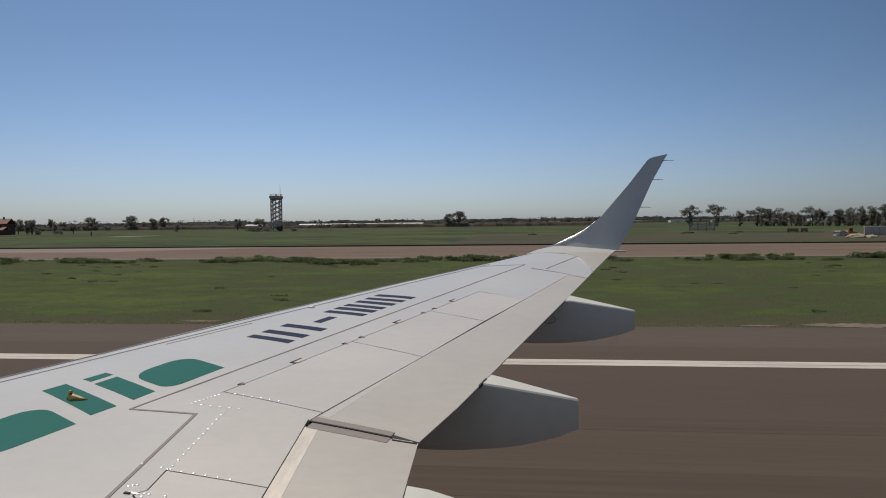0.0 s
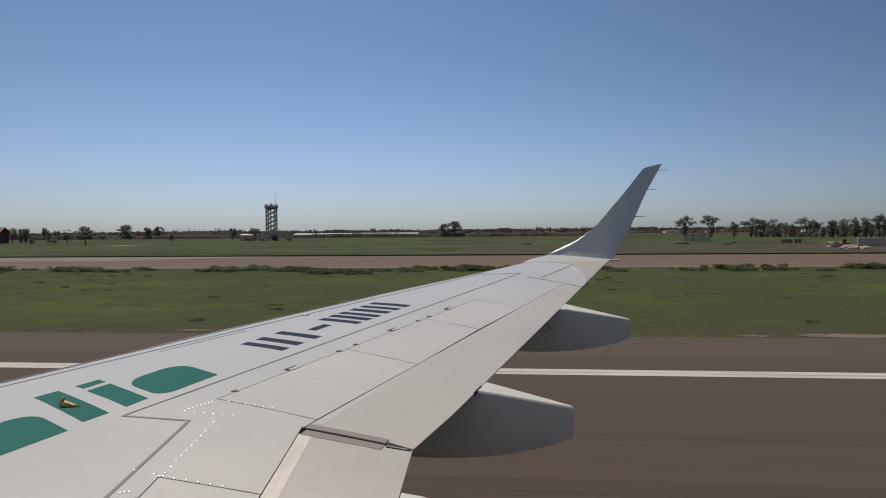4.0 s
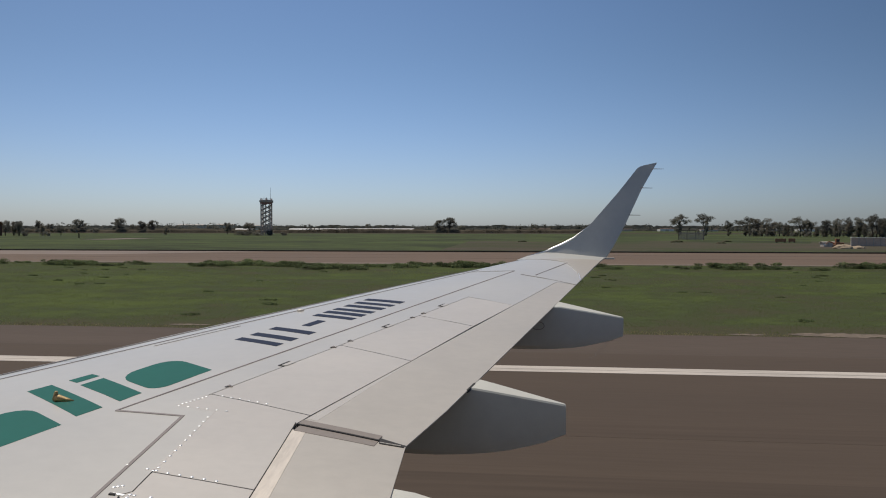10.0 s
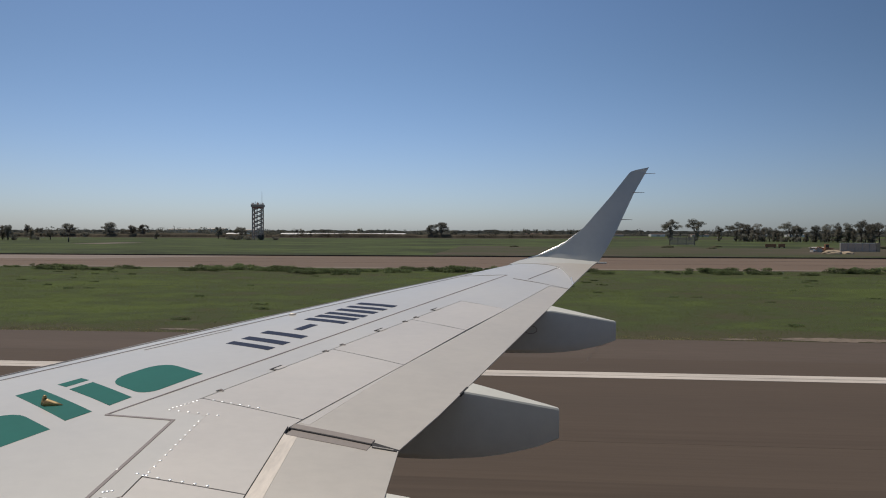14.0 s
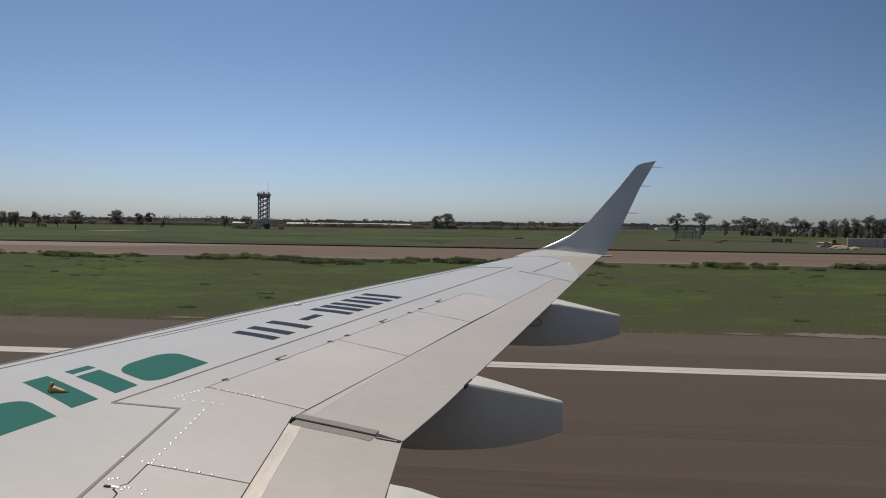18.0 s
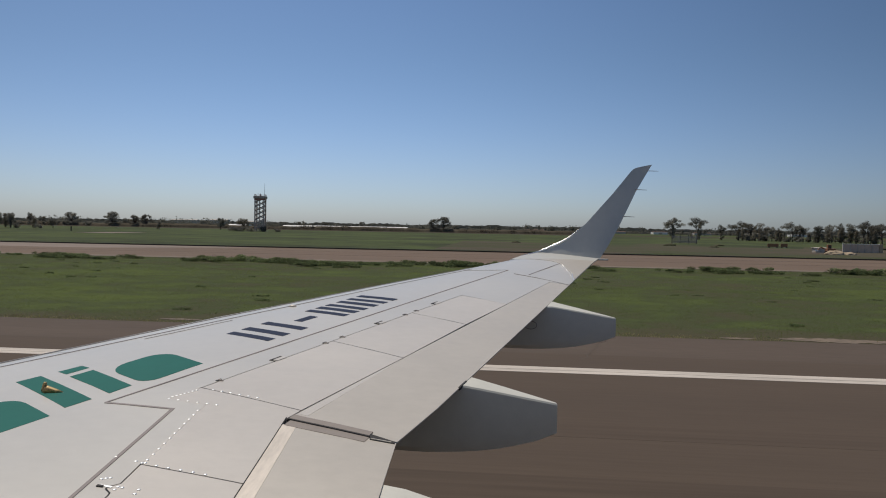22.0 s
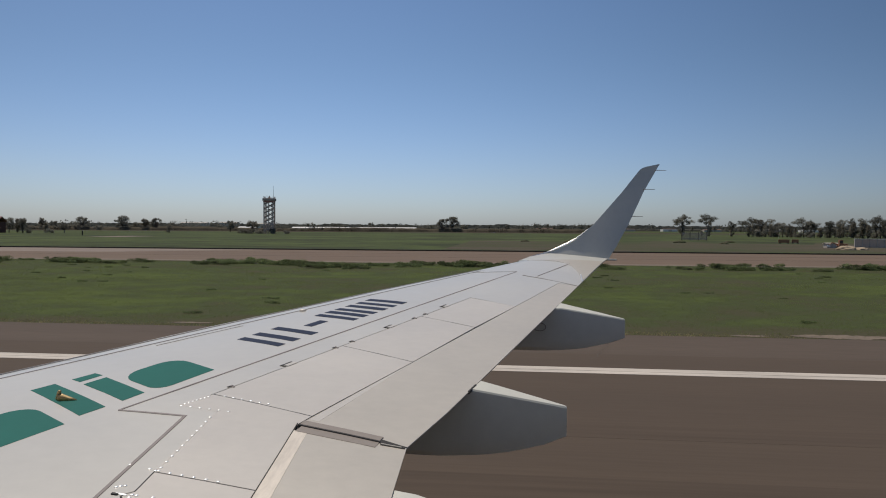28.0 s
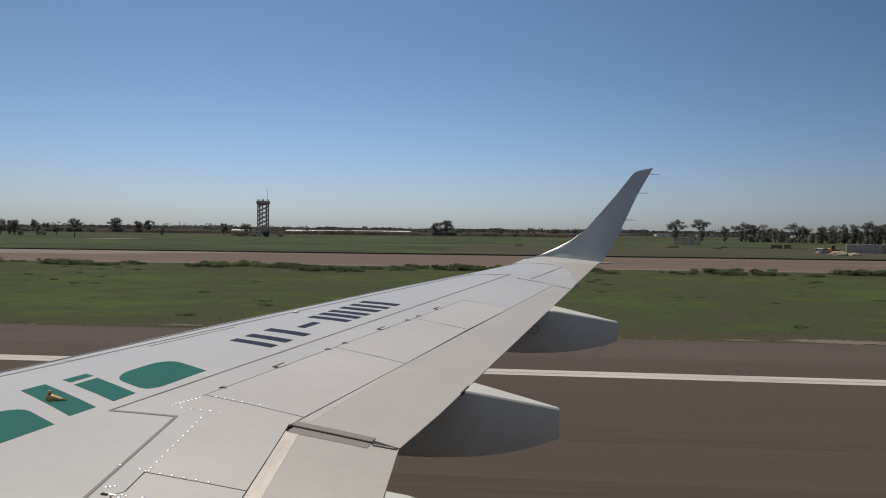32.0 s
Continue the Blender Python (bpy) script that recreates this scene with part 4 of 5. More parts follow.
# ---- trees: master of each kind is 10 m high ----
def tree(kind, seed, label, leaf=LEAF_HAZED, group="airfield trees"):
    r = random.Random(seed)
    ob = thing("tree", label, "tree", group=group)
    wood = bmesh.new()
    data = ([], [])
    if kind == "round":
        rod(wood, (0, 0, -0.1), (0.1, 0, 3.0), 0.42, 0.3, 8)
        for i in range(20):
            a = r.uniform(0, 6.283)
            c = (2.9 * math.cos(a) * r.random() ** 0.5, 2.9 * math.sin(a) * r.random() ** 0.5, r.uniform(2.2, 8.4))
            k = 1.0 if c[2] < 6.5 else 0.65
            c = (c[0] * k, c[1] * k, c[2])
            rod(wood, (0.1, 0, 2.6), c, 0.12, 0.03, 5)
            leaf_cloud(data, c, r.uniform(1.0, 1.7), 150, 0.24, r)
    elif kind == "pine":  # forked trunk under a flat clumped crown
        rod(wood, (0, 0, -0.1), (0.2, 0, 4.2), 0.30, 0.2, 8)
        for i in range(6):
            a = i * 1.047 + r.uniform(-0.4, 0.4)
            d = r.uniform(1.2, 3.3)
            e = Vector((0.2 + d * math.cos(a), d * math.sin(a), r.uniform(7.2, 8.4) - 0.22 * d * d + 0.25))
            rod(wood, (0.2, 0, r.uniform(3.2, 4.2)), e, 0.15, 0.07, 6)
            for j in range(6):
                c = e + Vector((r.gauss(0, 0.95), r.gauss(0, 0.85), r.uniform(-0.5, 1.1)))
                rod(wood, e, c, 0.06, 0.02, 4)
                leaf_cloud(data, c, r.uniform(0.8, 1.35), 105, 0.17, r, 0.62)
    elif kind == "eucalyptus":  # several slender stems with loose clumps high up
        rod(wood, (0, 0, -0.1), (0.1, 0.1, 2.4), 0.26, 0.2, 8)
        for i in range(5):
            a = i * 1.257 + r.uniform(-0.5, 0.5)
            d, top = r.uniform(0.6, 2.4), r.uniform(6.0, 9.2)
            e = Vector((d * math.cos(a), d * math.sin(a), top))
            rod(wood, (0.1, 0.1, r.uniform(1.6, 2.4)), e, 0.13, 0.05, 6)
            for j in range(5):
                k = r.uniform(0.45, 1.0)
                c = Vector((e.x * k, e.y * k, 2.0 + (top - 2.0) * k)) + Vector((r.gauss(0, 0.5), r.gauss(0, 0.5), r.uniform(-0.2, 0.6)))
                leaf_cloud(data, c, r.uniform(0.6, 1.1), 95, 0.17, r, 0.85)
    elif kind == "bare":
        rod(wood, (0, 0, -0.1), (0, 0, 3.0), 0.22, 0.16, 7)
        for i in range(14):
            a, d = r.uniform(0, 6.283), r.uniform(0.8, 3.0)
            c = (d * math.cos(a), d * math.sin(a), r.uniform(4.5, 9.3))
            rod(wood, (0, 0, r.uniform(2.0, 3.0)), c, 0.08, 0.02, 5)
            leaf_cloud(data, c, r.uniform(1.0, 1.6), 170, 0.22, r)
    elif kind == "under":  # dense from the ground up
        rod(wood, (0, 0, -0.1), (0, 0, 5.0), 0.3, 0.12, 6)
        for i in range(18):
            z = r.uniform(0.8, 8.6)
            d = 1.9 * math.sin(math.pi * min(1, (z + 2) / 11)) * r.random() ** 0.5
            a = r.uniform(0, 6.283)
            c = (d * math.cos(a), d * math.sin(a), z)
            leaf_cloud(data, c, r.uniform(0.9, 1.5), 110, 0.24, r, 1.0)
    elif kind == "dome":  # broad low-branched crown
        rod(wood, (0, 0, -0.1), (0, 0, 3.2), 0.45, 0.3, 8)
        for i in range(30):
            u, a = r.random(), r.uniform(0, 6.283)
            z = 2.6 + 6.2 * u
            d = 4.3 * math.sqrt(max(0.0, 1 - ((z - 4.6) / 4.6) ** 2)) * r.random() ** 0.35
            c = (d * math.cos(a), d * math.sin(a), z)
            rod(wood, (0, 0, 2.8), c, 0.12, 0.03, 5)
            leaf_cloud(data, c, r.uniform(0.9, 1.6), 130, 0.26, r)
    else:  # scrub
        for i in range(10):
            c = (r.gauss(0, 2.6), r.gauss(0, 1.5), r.uniform(1.0, 6.0))
            rod(wood, (c[0] * 0.4, c[1] * 0.4, -0.1), c, 0.10, 0.03, 5)
            leaf_cloud(data, c, r.uniform(1.4, 2.4), 130, 0.42, r)
    trunk = part("trunk", wood, BARK, ob)
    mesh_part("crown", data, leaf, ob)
    return ob


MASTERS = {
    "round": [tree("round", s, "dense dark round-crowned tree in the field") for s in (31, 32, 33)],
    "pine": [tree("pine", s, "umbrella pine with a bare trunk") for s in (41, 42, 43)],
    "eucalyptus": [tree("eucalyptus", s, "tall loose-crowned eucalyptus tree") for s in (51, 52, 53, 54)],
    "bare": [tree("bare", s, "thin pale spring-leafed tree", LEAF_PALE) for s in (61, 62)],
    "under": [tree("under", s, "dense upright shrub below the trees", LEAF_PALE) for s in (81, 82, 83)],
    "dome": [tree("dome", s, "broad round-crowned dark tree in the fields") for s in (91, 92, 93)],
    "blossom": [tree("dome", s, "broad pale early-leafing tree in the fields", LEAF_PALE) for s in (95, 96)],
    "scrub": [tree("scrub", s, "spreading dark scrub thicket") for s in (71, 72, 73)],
}
used = set()
trng = random.Random(77)


def plant(kind, x, y, h, wide=1.0, group=""):
    options = MASTERS[kind]
    ob = options[trng.randrange(len(options))]
    m = pose(x + OX, y, -0.03, 0, 0, trng.uniform(0, 360))
    s = h / 10
    if ob.name not in used:
        used.add(ob.name)
        ob.matrix_basis = m
    else:
        ob = copy_thing(ob, m)
    ob.scale = (s * wide, s * wide, s)
    if group:
        ob["group"] = group
    return ob


# row of trees behind the taxiway on the aft side
for x, y, h, kind in ((108, 400, 13.0, "pine"), (122, 400, 13.0, "pine"), (133, 395, 10, "eucalyptus"), (139, 385, 11.2, "pine"), (142, 380, 9.8, "bare"), (146, 380, 10.1, "eucalyptus"),
                      (149, 378, 9.2, "bare"), (153, 376, 9.3, "eucalyptus"), (155, 372, 8.2, "eucalyptus"), (159, 365, 10.8, "pine"), (163, 362, 9.0, "eucalyptus"), (167, 355, 8.8, "round"),
                      (171, 352, 11.0, "eucalyptus"), (175, 350, 11.2, "eucalyptus"), (178, 346, 10.3, "round"), (183, 340, 11.5, "pine"), (190, 332, 10, "eucalyptus"),
                      (203, 330, 11.8, "eucalyptus"), (214, 330, 11, "pine"), (224, 320, 10, "eucalyptus"), (234, 260, 12, "pine")):
    plant(kind, x, y, h, trng.uniform(0.9, 1.15), "tree row behind the taxiway")
    for k in range(2 if x > 137 else 1):
        plant("under", x + trng.uniform(-1.2, 1.2) + k * 1.5, y - 3 - k * 2, h * trng.uniform(0.5, 0.68), trng.uniform(0.8, 1.15), "tree row behind the taxiway")
for i in range(16):
    plant(("eucalyptus", "round", "pine", "under")[i % 4], 182 + i * 4.2 + trng.uniform(-1.5, 1.5), 345 - i * 2.0 + trng.uniform(-6, 6), trng.uniform(8.0, 11.0), trng.uniform(0.9, 1.2), "tree row behind the taxiway")
plant("under", 118, 398, 4.6, 0.9, "tree row behind the taxiway")
for i in range(22):
    plant(("under", "scrub")[i % 2], 138 + i * 3.2 + trng.uniform(-1.5, 1.5), 372 - i * 1.2 + trng.uniform(-6, 2), trng.uniform(3.5, 6.0), trng.uniform(0.8, 1.2), "thicket below the tree row")
for i in range(16):
    plant("scrub", -448 + i * 7.5 + trng.uniform(-3, 3), 600 + trng.uniform(-10, 10), trng.uniform(4.5, 8.0), trng.uniform(0.8, 1.4), "thicket beyond the farm")
for x, y, h, kind, w in ((-253, 345, 8.6, "dome", 0.7), (-249, 346, 8.0, "under", 1.2), (-245, 345, 8.6, "dome", 0.7), (-418, 600, 12.2, "blossom", 0.6), (-410, 604, 9.0, "dome", 0.8), (-379, 600, 13.0, "dome", 1.05),
                         (-340, 600, 14.2, "dome", 1.0), (-318, 600, 11.5, "blossom", 1.0), (-309, 603, 12.0, "blossom", 0.9), (-330, 606, 8, "dome", 0.9), (-192, 400, 5.6, "under", 1.6), (-175, 450, 8.2, "dome", 0.85),
                         (-160, 452, 8.6, "blossom", 1.1), (-39, 600, 14.2, "dome", 1.05), (-48, 602, 12.0, "dome", 0.8), (-232, 345, 6.0, "under", 1.4), (-225, 350, 5.0, "dome", 1.0)):
    plant(kind, x, y, h, w, "single trees in the fields")
# small trees standing out along the far skyline
for x, h in ((-282, 9.4), (-263, 9.4), (-248, 11), (-229, 10.3), (-221, 9.8), (-213, 10.3), (-205, 9.2), (-191, 9.6), (-184, 9), (-178, 11), (-169, 9), (-161, 8.9), (-134, 9.7), (-116, 9), (-93, 9.1), (-53, 9.2),
             (-46, 8.4), (-16, 9.3), (-8, 8.6), (5, 8.8), (20, 10.8), (27, 9.2), (39, 10.9), (47, 9.6), (56, 9.5), (66, 10.2), (74, 9.4), (89, 10.3), (98, 9.4), (112, 9), (130, 9.5), (240, 8.6), (262, 9.4), (285, 8.2), (300, 9)):
    plant(("round", "dome", "eucalyptus", "under")[trng.randrange(4)], x + trng.uniform(-2, 2), 900 + trng.uniform(-15, 25), h * trng.uniform(0.85, 1.05), trng.uniform(0.8, 1.3), "far skyline trees")
for i in range(22):
    plant(("round", "eucalyptus", "scrub")[i % 3], 285 + i * 7 + trng.uniform(-3, 3), 400 + trng.uniform(-20, 20), trng.uniform(9, 12.8) * (0.7 if i % 3 == 2 else 1), 1.1, "woodland edge")
# single trees and thickets out in the fields
for x, y, h, kind, w in ((-70, 800, 9, "scrub", 1.2),
                         (-318, 700, 7.5, "scrub", 1.3), (-344, 720, 7, "scrub", 1.2),
                         (-129, 372, 5.6, "scrub", 1.0), (-119, 374, 5.2, "scrub", 1.0), (-124, 370, 3.6, "scrub", 1.3), (-136, 376, 5.0, "scrub", 1.2), (-112, 378, 3.6, "scrub", 1.4), (-240, 660, 5, "scrub", 1.6), (-280, 660, 5.5, "scrub", 1.8), (-160, 640, 5, "scrub", 1.8), (-190, 650, 5, "scrub", 1.8),
                         (-501, 300, 14.7, "eucalyptus", 1.3), (167, 200, 9.2, "round", 1.15), (-533, 400, 7, "scrub", 0.9), (-560, 410, 6, "scrub", 0.8), (-380, 400, 9.8, "round", 0.6)):
    plant(kind, x, y, h, w)
# trees round the farm
for x, y, h, kind, w in ((-323, 330, 11.3, "pine", 0.8), (-311, 338, 12.9, "round", 1.0), (-298, 330, 13.6, "pine", 1.2), (-283, 330, 11.9, "round", 1.0), (-270, 335, 10.9, "eucalyptus", 1.0), (-260, 330, 11.1, "eucalyptus", 0.9),
                         (-234, 330, 7.3, "round", 0.7), (-244, 270, 11.7, "round", 1.1), (-237, 270, 11.1, "pine", 1.0), (-256, 322, 9, "round", 0.7), (-337, 330, 8.8, "round", 0.8), (-327, 335, 10.5, "pine", 0.7),
                         (-233, 250, 10.8, "eucalyptus", 1.0), (-205, 240, 9.8, "eucalyptus", 1.0), (-228, 326, 5, "scrub", 0.8), (-222, 334, 4.5, "scrub", 0.8), (-290, 322, 6, "scrub", 1.0)):
    plant(kind, x, y, h, w, "trees round the farm")

# distant hedges and woods along the skyline
def skyline(name, x0, x1, y0, y1, h0, h1, count, mat, label, seed):
    r = random.Random(seed)
    data = ([], [])
    for _ in range(count):
        x, y = r.uniform(x0, x1), r.uniform(y0, y1)
        k = 0.5 + noise.noise((x * 0.01, y * 0.02, seed)) + 0.4 * noise.noise((x * 0.06, y * 0.1, seed + 3))
        h = h0 + (h1 - h0) * max(0.0, min(1.0, k)) * r.uniform(0.6, 1.1)
        for i in range(5):
            leaf_cloud(data, (x + r.gauss(0, h * 0.3), y, h * (0.15 + 0.17 * i)), h * 0.28, 7, h * 0.12, r, 0.9)
    me = bpy.data.meshes.new(name)
    me.from_pydata([tuple(v) for v in data[0]], [], data[1])
    me.materials.append(mat)
    return tagged(new(name, me), label, "woods", "", "stuff")


def ridge(name, x0, x1, y, h0, h1, mat, label, seed, step=2.5):
    """A solid belt of scrub with an uneven top."""
    bm = bmesh.new()
    rings = []
    x = x0
    while x < x1:
        k = 0.5 + 0.5 * noise.noise((x * 0.012, seed, 0)) + 0.35 * noise.noise((x * 0.09, seed, 4)) + 0.25 * noise.noise((x * 0.35, seed, 7))
        h = h0 + (h1 - h0) * max(0.0, min(1.2, k))
        off = 6 * noise.noise((x * 0.02, seed, 9))
        rings.append([(x, y - 5 + off, -0.3), (x, y - 3.2 + off, h * 0.6), (x, y - 1 + off, h), (x, y + 2 + off, h * 0.9), (x, y + 5 + off, -0.3)])
        x += step
    loft(bm, rings, closed=False, caps=False)
    return tagged(part(name, bm, mat), label, "hedge", "", "stuff")


ridge("distant_hedge", -1000, 60, 600, 2.0, 4.1, BRUSH, "brownish scrub hedge across the fields", 3)
ridge("distant_hedge", -1500, 1000, 1120, 2.0, 6.5, LEAF_HAZED, "dark tree belt beyond the greenhouses", 5, 4.0)
# the farthest woods get their haze from the pale leaf colour
ridge("distant_hedge", -2800, 2400, 2100, 8.0, 17.0, LEAF_PALE, "far woods on the horizon, paled to stand for haze", 8, 8.0)
skyline("distant_woods", -1300, 900, 1090, 1130, 3, 13, 800, LEAF_HAZED, "dark distant trees along the skyline", 81)
skyline("hedge_tops", -800, 60, 585, 598, 1.2, 4.6, 420, BRUSH, "brownish scrub along the hedge", 82)


# ---- lattice water and radar tower ----
TX, TY = OX - 122.5, 380.0
tower = thing("control_tower", "tall open concrete stair tower with a wide top and mast", "tower", (TX, TY, -0.03), rz=8)
hw = 2.45
for sx in (-1, 1):
    for sy in (-1, 1):
        part("column", boxed(sx * hw - 0.32, sx * hw + 0.32, sy * hw - 0.3, sy * hw + 0.3, -0.2, 18.6), TOWER, tower)
part("column", boxed(-0.2, 0.2, -hw - 0.05, -hw + 0.35, -0.2, 18.6), TOWER, tower)


def stair_parapet(x0, x1, z0, z1, y, name="parapet", tall=0.85):
    """A sloping solid parapet of a stair flight."""
    bm = bmesh.new()
    loft(bm, [[(x, y - 0.08, z), (x, y + 0.08, z), (x, y + 0.08, z + tall), (x, y - 0.08, z + tall)] for x, z in ((x0, z0), ((x0 * 3 + x1) / 4, z0 + (z1 - z0) * 0.15), ((x0 + x1 * 3) / 4, z1 - (z1 - z0) * 0.15), (x1, z1))])
    return part(name, bm, TOWER, tower)


for i in range(7):
    z = 1.2 + i * 2.45
    part("landing", boxed(-hw + 0.3, hw - 0.3, -hw + 0.05, 0.5, z, z + 0.18), TOWER, tower)
    stair_parapet(-hw + 0.42, -0.25, z + 0.25, z + 0.95, -hw - 0.02)
    stair_parapet(0.25, hw - 0.42, z + 2.05, z + 1.35, -hw - 0.02)
    for s in (-1, 1):
        bm = bmesh.new()
        y0, y1 = -hw + 0.35, hw - 0.35
        loft(bm, [[(s * hw - 0.07, y, zz), (s * hw + 0.07, y, zz), (s * hw + 0.07, y, zz + 0.5), (s * hw - 0.07, y, zz + 0.5)] for y, zz in ((y0, z + 0.3), (y1, z + 1.3))])
        part("side_parapet", bm, TOWER, tower)
    part("panel", boxed(-hw + 0.45, -0.35, hw - 0.1, hw + 0.02, z + 1.2, z + 2.1), TOWERWHITE, tower, "white infill panel")
    part("panel", boxed(0.35, hw - 0.45, hw - 0.1, hw + 0.02, z + 0.1, z + 1.0), TOWERWHITE, tower, "white infill panel")
cab = part("cab", boxed(-3.25, 3.25, -3.25, 3.25, 18.4, 19.8, bevel=0.15), TOWER, tower, "flared dark top platform")
part("cab_collar", boxed(-2.85, 2.85, -2.85, 2.85, 17.6, 18.4, bevel=0.1), TOWERRED, tower)
rail = bmesh.new()
for i in range(9):
    for s in (-1, 1):
        rod(rail, (-2.8 + i * 0.7, s * 2.8, 19.85), (-2.8 + i * 0.7, s * 2.8, 20.8), 0.05, n=4)
        rod(rail, (s * 2.8, -2.8 + i * 0.7, 19.85), (s * 2.8, -2.8 + i * 0.7, 20.8), 0.05, n=4)
part("railing", rail, TOWER, cab)
mast = bmesh.new()
rod(mast, (2.3, 0, 19.8), (2.3, 0, 27.0), 0.12, 0.06, 6)
rod(mast, (-1.5, 1, 19.8), (-1.5, 1, 21.6), 0.1, 0.08, 6)
part("mast", mast, STEEL, tower)
dome = bmesh.new()
rod(dome, (0.2, -1, 19.85), (0.2, -1, 20.7), 0.5, 0.45, 10)
rod(dome, (0.2, -1, 20.7), (0.2, -1, 21.3), 0.2, 0.12, 8)
part("beacon_housing", dome, TOWER, tower)


# ---- farm houses ----
def house(x, y, w, d, h, ridge, rz, label):
    ob = thing("farm_house", label, "house", (x + OX, y, -0.03), "farm houses", rz)
    wall = part("wall", boxed(-w / 2, w / 2, -d / 2, d / 2, -0.2, h), BRICK, ob, "dark red plaster walls")
    bm = bmesh.new()
    loft(bm, [[(sx, -d / 2 - 0.6, h - 0.1), (sx, 0, ridge), (sx, d / 2 + 0.6, h - 0.1), (sx, d / 2 + 0.6, h + 0.15), (sx, 0, ridge + 0.3), (sx, -d / 2 - 0.6, h + 0.15)] for sx in (-w / 2 - 0.5, w / 2 + 0.5)])
    roof = part("roof", bm, ROOF, ob, "terracotta tile roof")
    part("chimney", boxed(w * 0.2, w * 0.2 + 0.7, -0.4, 0.4, h, ridge + 1.1), BRICK, roof)
    for fl in range(max(1, int(h // 2.8))):
        for i in range(4):
            xw = -w / 2 + w * (i + 0.5) / 4
            win = part("window", boxed(xw - 0.5, xw + 0.5, -d / 2 - 0.05, -d / 2 + 0.1, 0.9 + fl * 2.8, 2.2 + fl * 2.8), FRAMEDARK, ob)
            part("pane", boxed(xw - 0.4, xw + 0.4, -d / 2 - 0.08, -d / 2, 1.0 + fl * 2.8, 2.1 + fl * 2.8), DARKGLASS, win)
    part("door", boxed(-0.5, 0.5, -d / 2 - 0.12, -d / 2 + 0.05, -0.1, 2.1), BARK, ob)
    return ob


house(-254, 332, 12, 9, 5.6, 8.1, 12, "two-storey dark red farm house with a tiled roof")
house(-246, 321, 9, 5, 2.4, 3.8, 5, "low farm outbuilding with a red tiled roof")
house(-310, 332, 13, 9, 5.6, 8.2, -8, "broad red farm house among trees")

# ---- buildings and works far off ----
def shed(x, y, w, d, h, mat, label, cat="building", roofmat=None, rz=0.0, name="shed"):
    ob = thing(name, label, cat, (x + OX, y, -0.03), "", rz)
    part("wall", boxed(-w / 2, w / 2, -d / 2, d / 2, -0.2, h), mat, ob)
    bm = bmesh.new()
    loft(bm, [[(sx, -d / 2 - 0.2, h), (sx, 0, h * 1.14), (sx, d / 2 + 0.2, h), (sx, d / 2 + 0.2, h + 0.1), (sx, 0, h * 1.14 + 0.1), (sx, -d / 2 - 0.2, h + 0.1)] for sx in (-w / 2 - 0.2, w / 2 + 0.2)])
    part("roof", bm, roofmat or mat, ob)
    part("door", boxed(-w * 0.12, w * 0.12, -d / 2 - 0.06, -d / 2 + 0.02, -0.1, h * 0.7), GREYWALL, ob)
    return ob


for gx in (-330, -258, -231, -204, -177, -150, -123):
    gh = thing("greenhouse", "long white plastic greenhouse beyond the fields", "greenhouse", (OX + gx, 880 + (gx % 2) * 5, -0.03), "greenhouses")
    part("wall", boxed(-12.8, 12.8, -8, 8, -0.2, 2.0), GREYWALL, gh)
    part("roof", loft(bmesh.new(), [[(sx, 8.2 * math.cos(math.pi * k / 10), 2.0 + 1.9 * math.sin(math.pi * k / 10)) for k in range(11)] for sx in (-13, 13)]), WHITEWALL, gh, "curved white plastic roof", smooth=False)
    part("door", boxed(-1.2, 1.2, -8.1, -7.9, -0.1, 2.1), FRAMEDARK, gh)
for x, y, w, h in ((-700, 1500, 60, 11), (-620, 1500, 40, 12), (-560, 1550, 50, 10), (380, 1050, 30, 3.4), (440, 1060, 22, 3.2), (180, 1060, 24, 3.0), (240, 1050, 20, 3.4), (300, 1050, 24, 3.0), (60, 1060, 30, 3.2)):
    shed(x, y, w, 20, h, GREYWALL if (x // 20) % 2 else WHITEWALL, "pale low building far beyond the airfield", "building", ROOF if (x // 20) % 3 == 0 else GREYWALL, name="far_building")
shed(157, 140, 2.6, 2.2, 1.9, WHITEWALL, "small white-roofed equipment hut in the grass", "hut", WHITEWALL, name="hut")
block_wall = thing("block_wall", "long pale concrete panel wall on the works site", "wall", (95.0 + OX, 165, -0.03))
for i in range(5):
    part("panel", boxed(-3.9 + 1.56 * i, -2.36 + 1.56 * i, -0.12, 0.12, -0.2, 1.85, bevel=0.03), PANELGREY, block_wall)
    part("post", boxed(-3.96 + 1.56 * i, -3.80 + 1.56 * i, -0.2, 0.2, -0.2, 1.95, bevel=0.02), GREYWALL, block_wall)
part("cap", boxed(-4.0, 4.0, -0.22, 0.22, 1.85, 1.97, bevel=0.02), WHITEWALL, block_wall, "pale cap of the wall")
part("end_pier", boxed(3.9, 4.6, -0.3, 0.3, -0.2, 2.05, bevel=0.03), SAND, block_wall, "sandy brick end pier")
for x in (184, 187.5):
    bm = bmesh.new()
    rod(bm, (x + OX, 190, -0.05), (x + OX, 190, 2.4), 1.3, n=20)
    bmesh.ops.create_uvsphere(bm, u_segments=20, v_segments=8, radius=1.3, matrix=Matrix.Translation((x + OX, 190, 2.4)) @ Matrix.Diagonal((1, 1, 0.35, 1)))
    tagged(part("storage_tank", bm, GREYWALL, smooth=True), "round pale grey storage tank", "tank", "storage tanks")
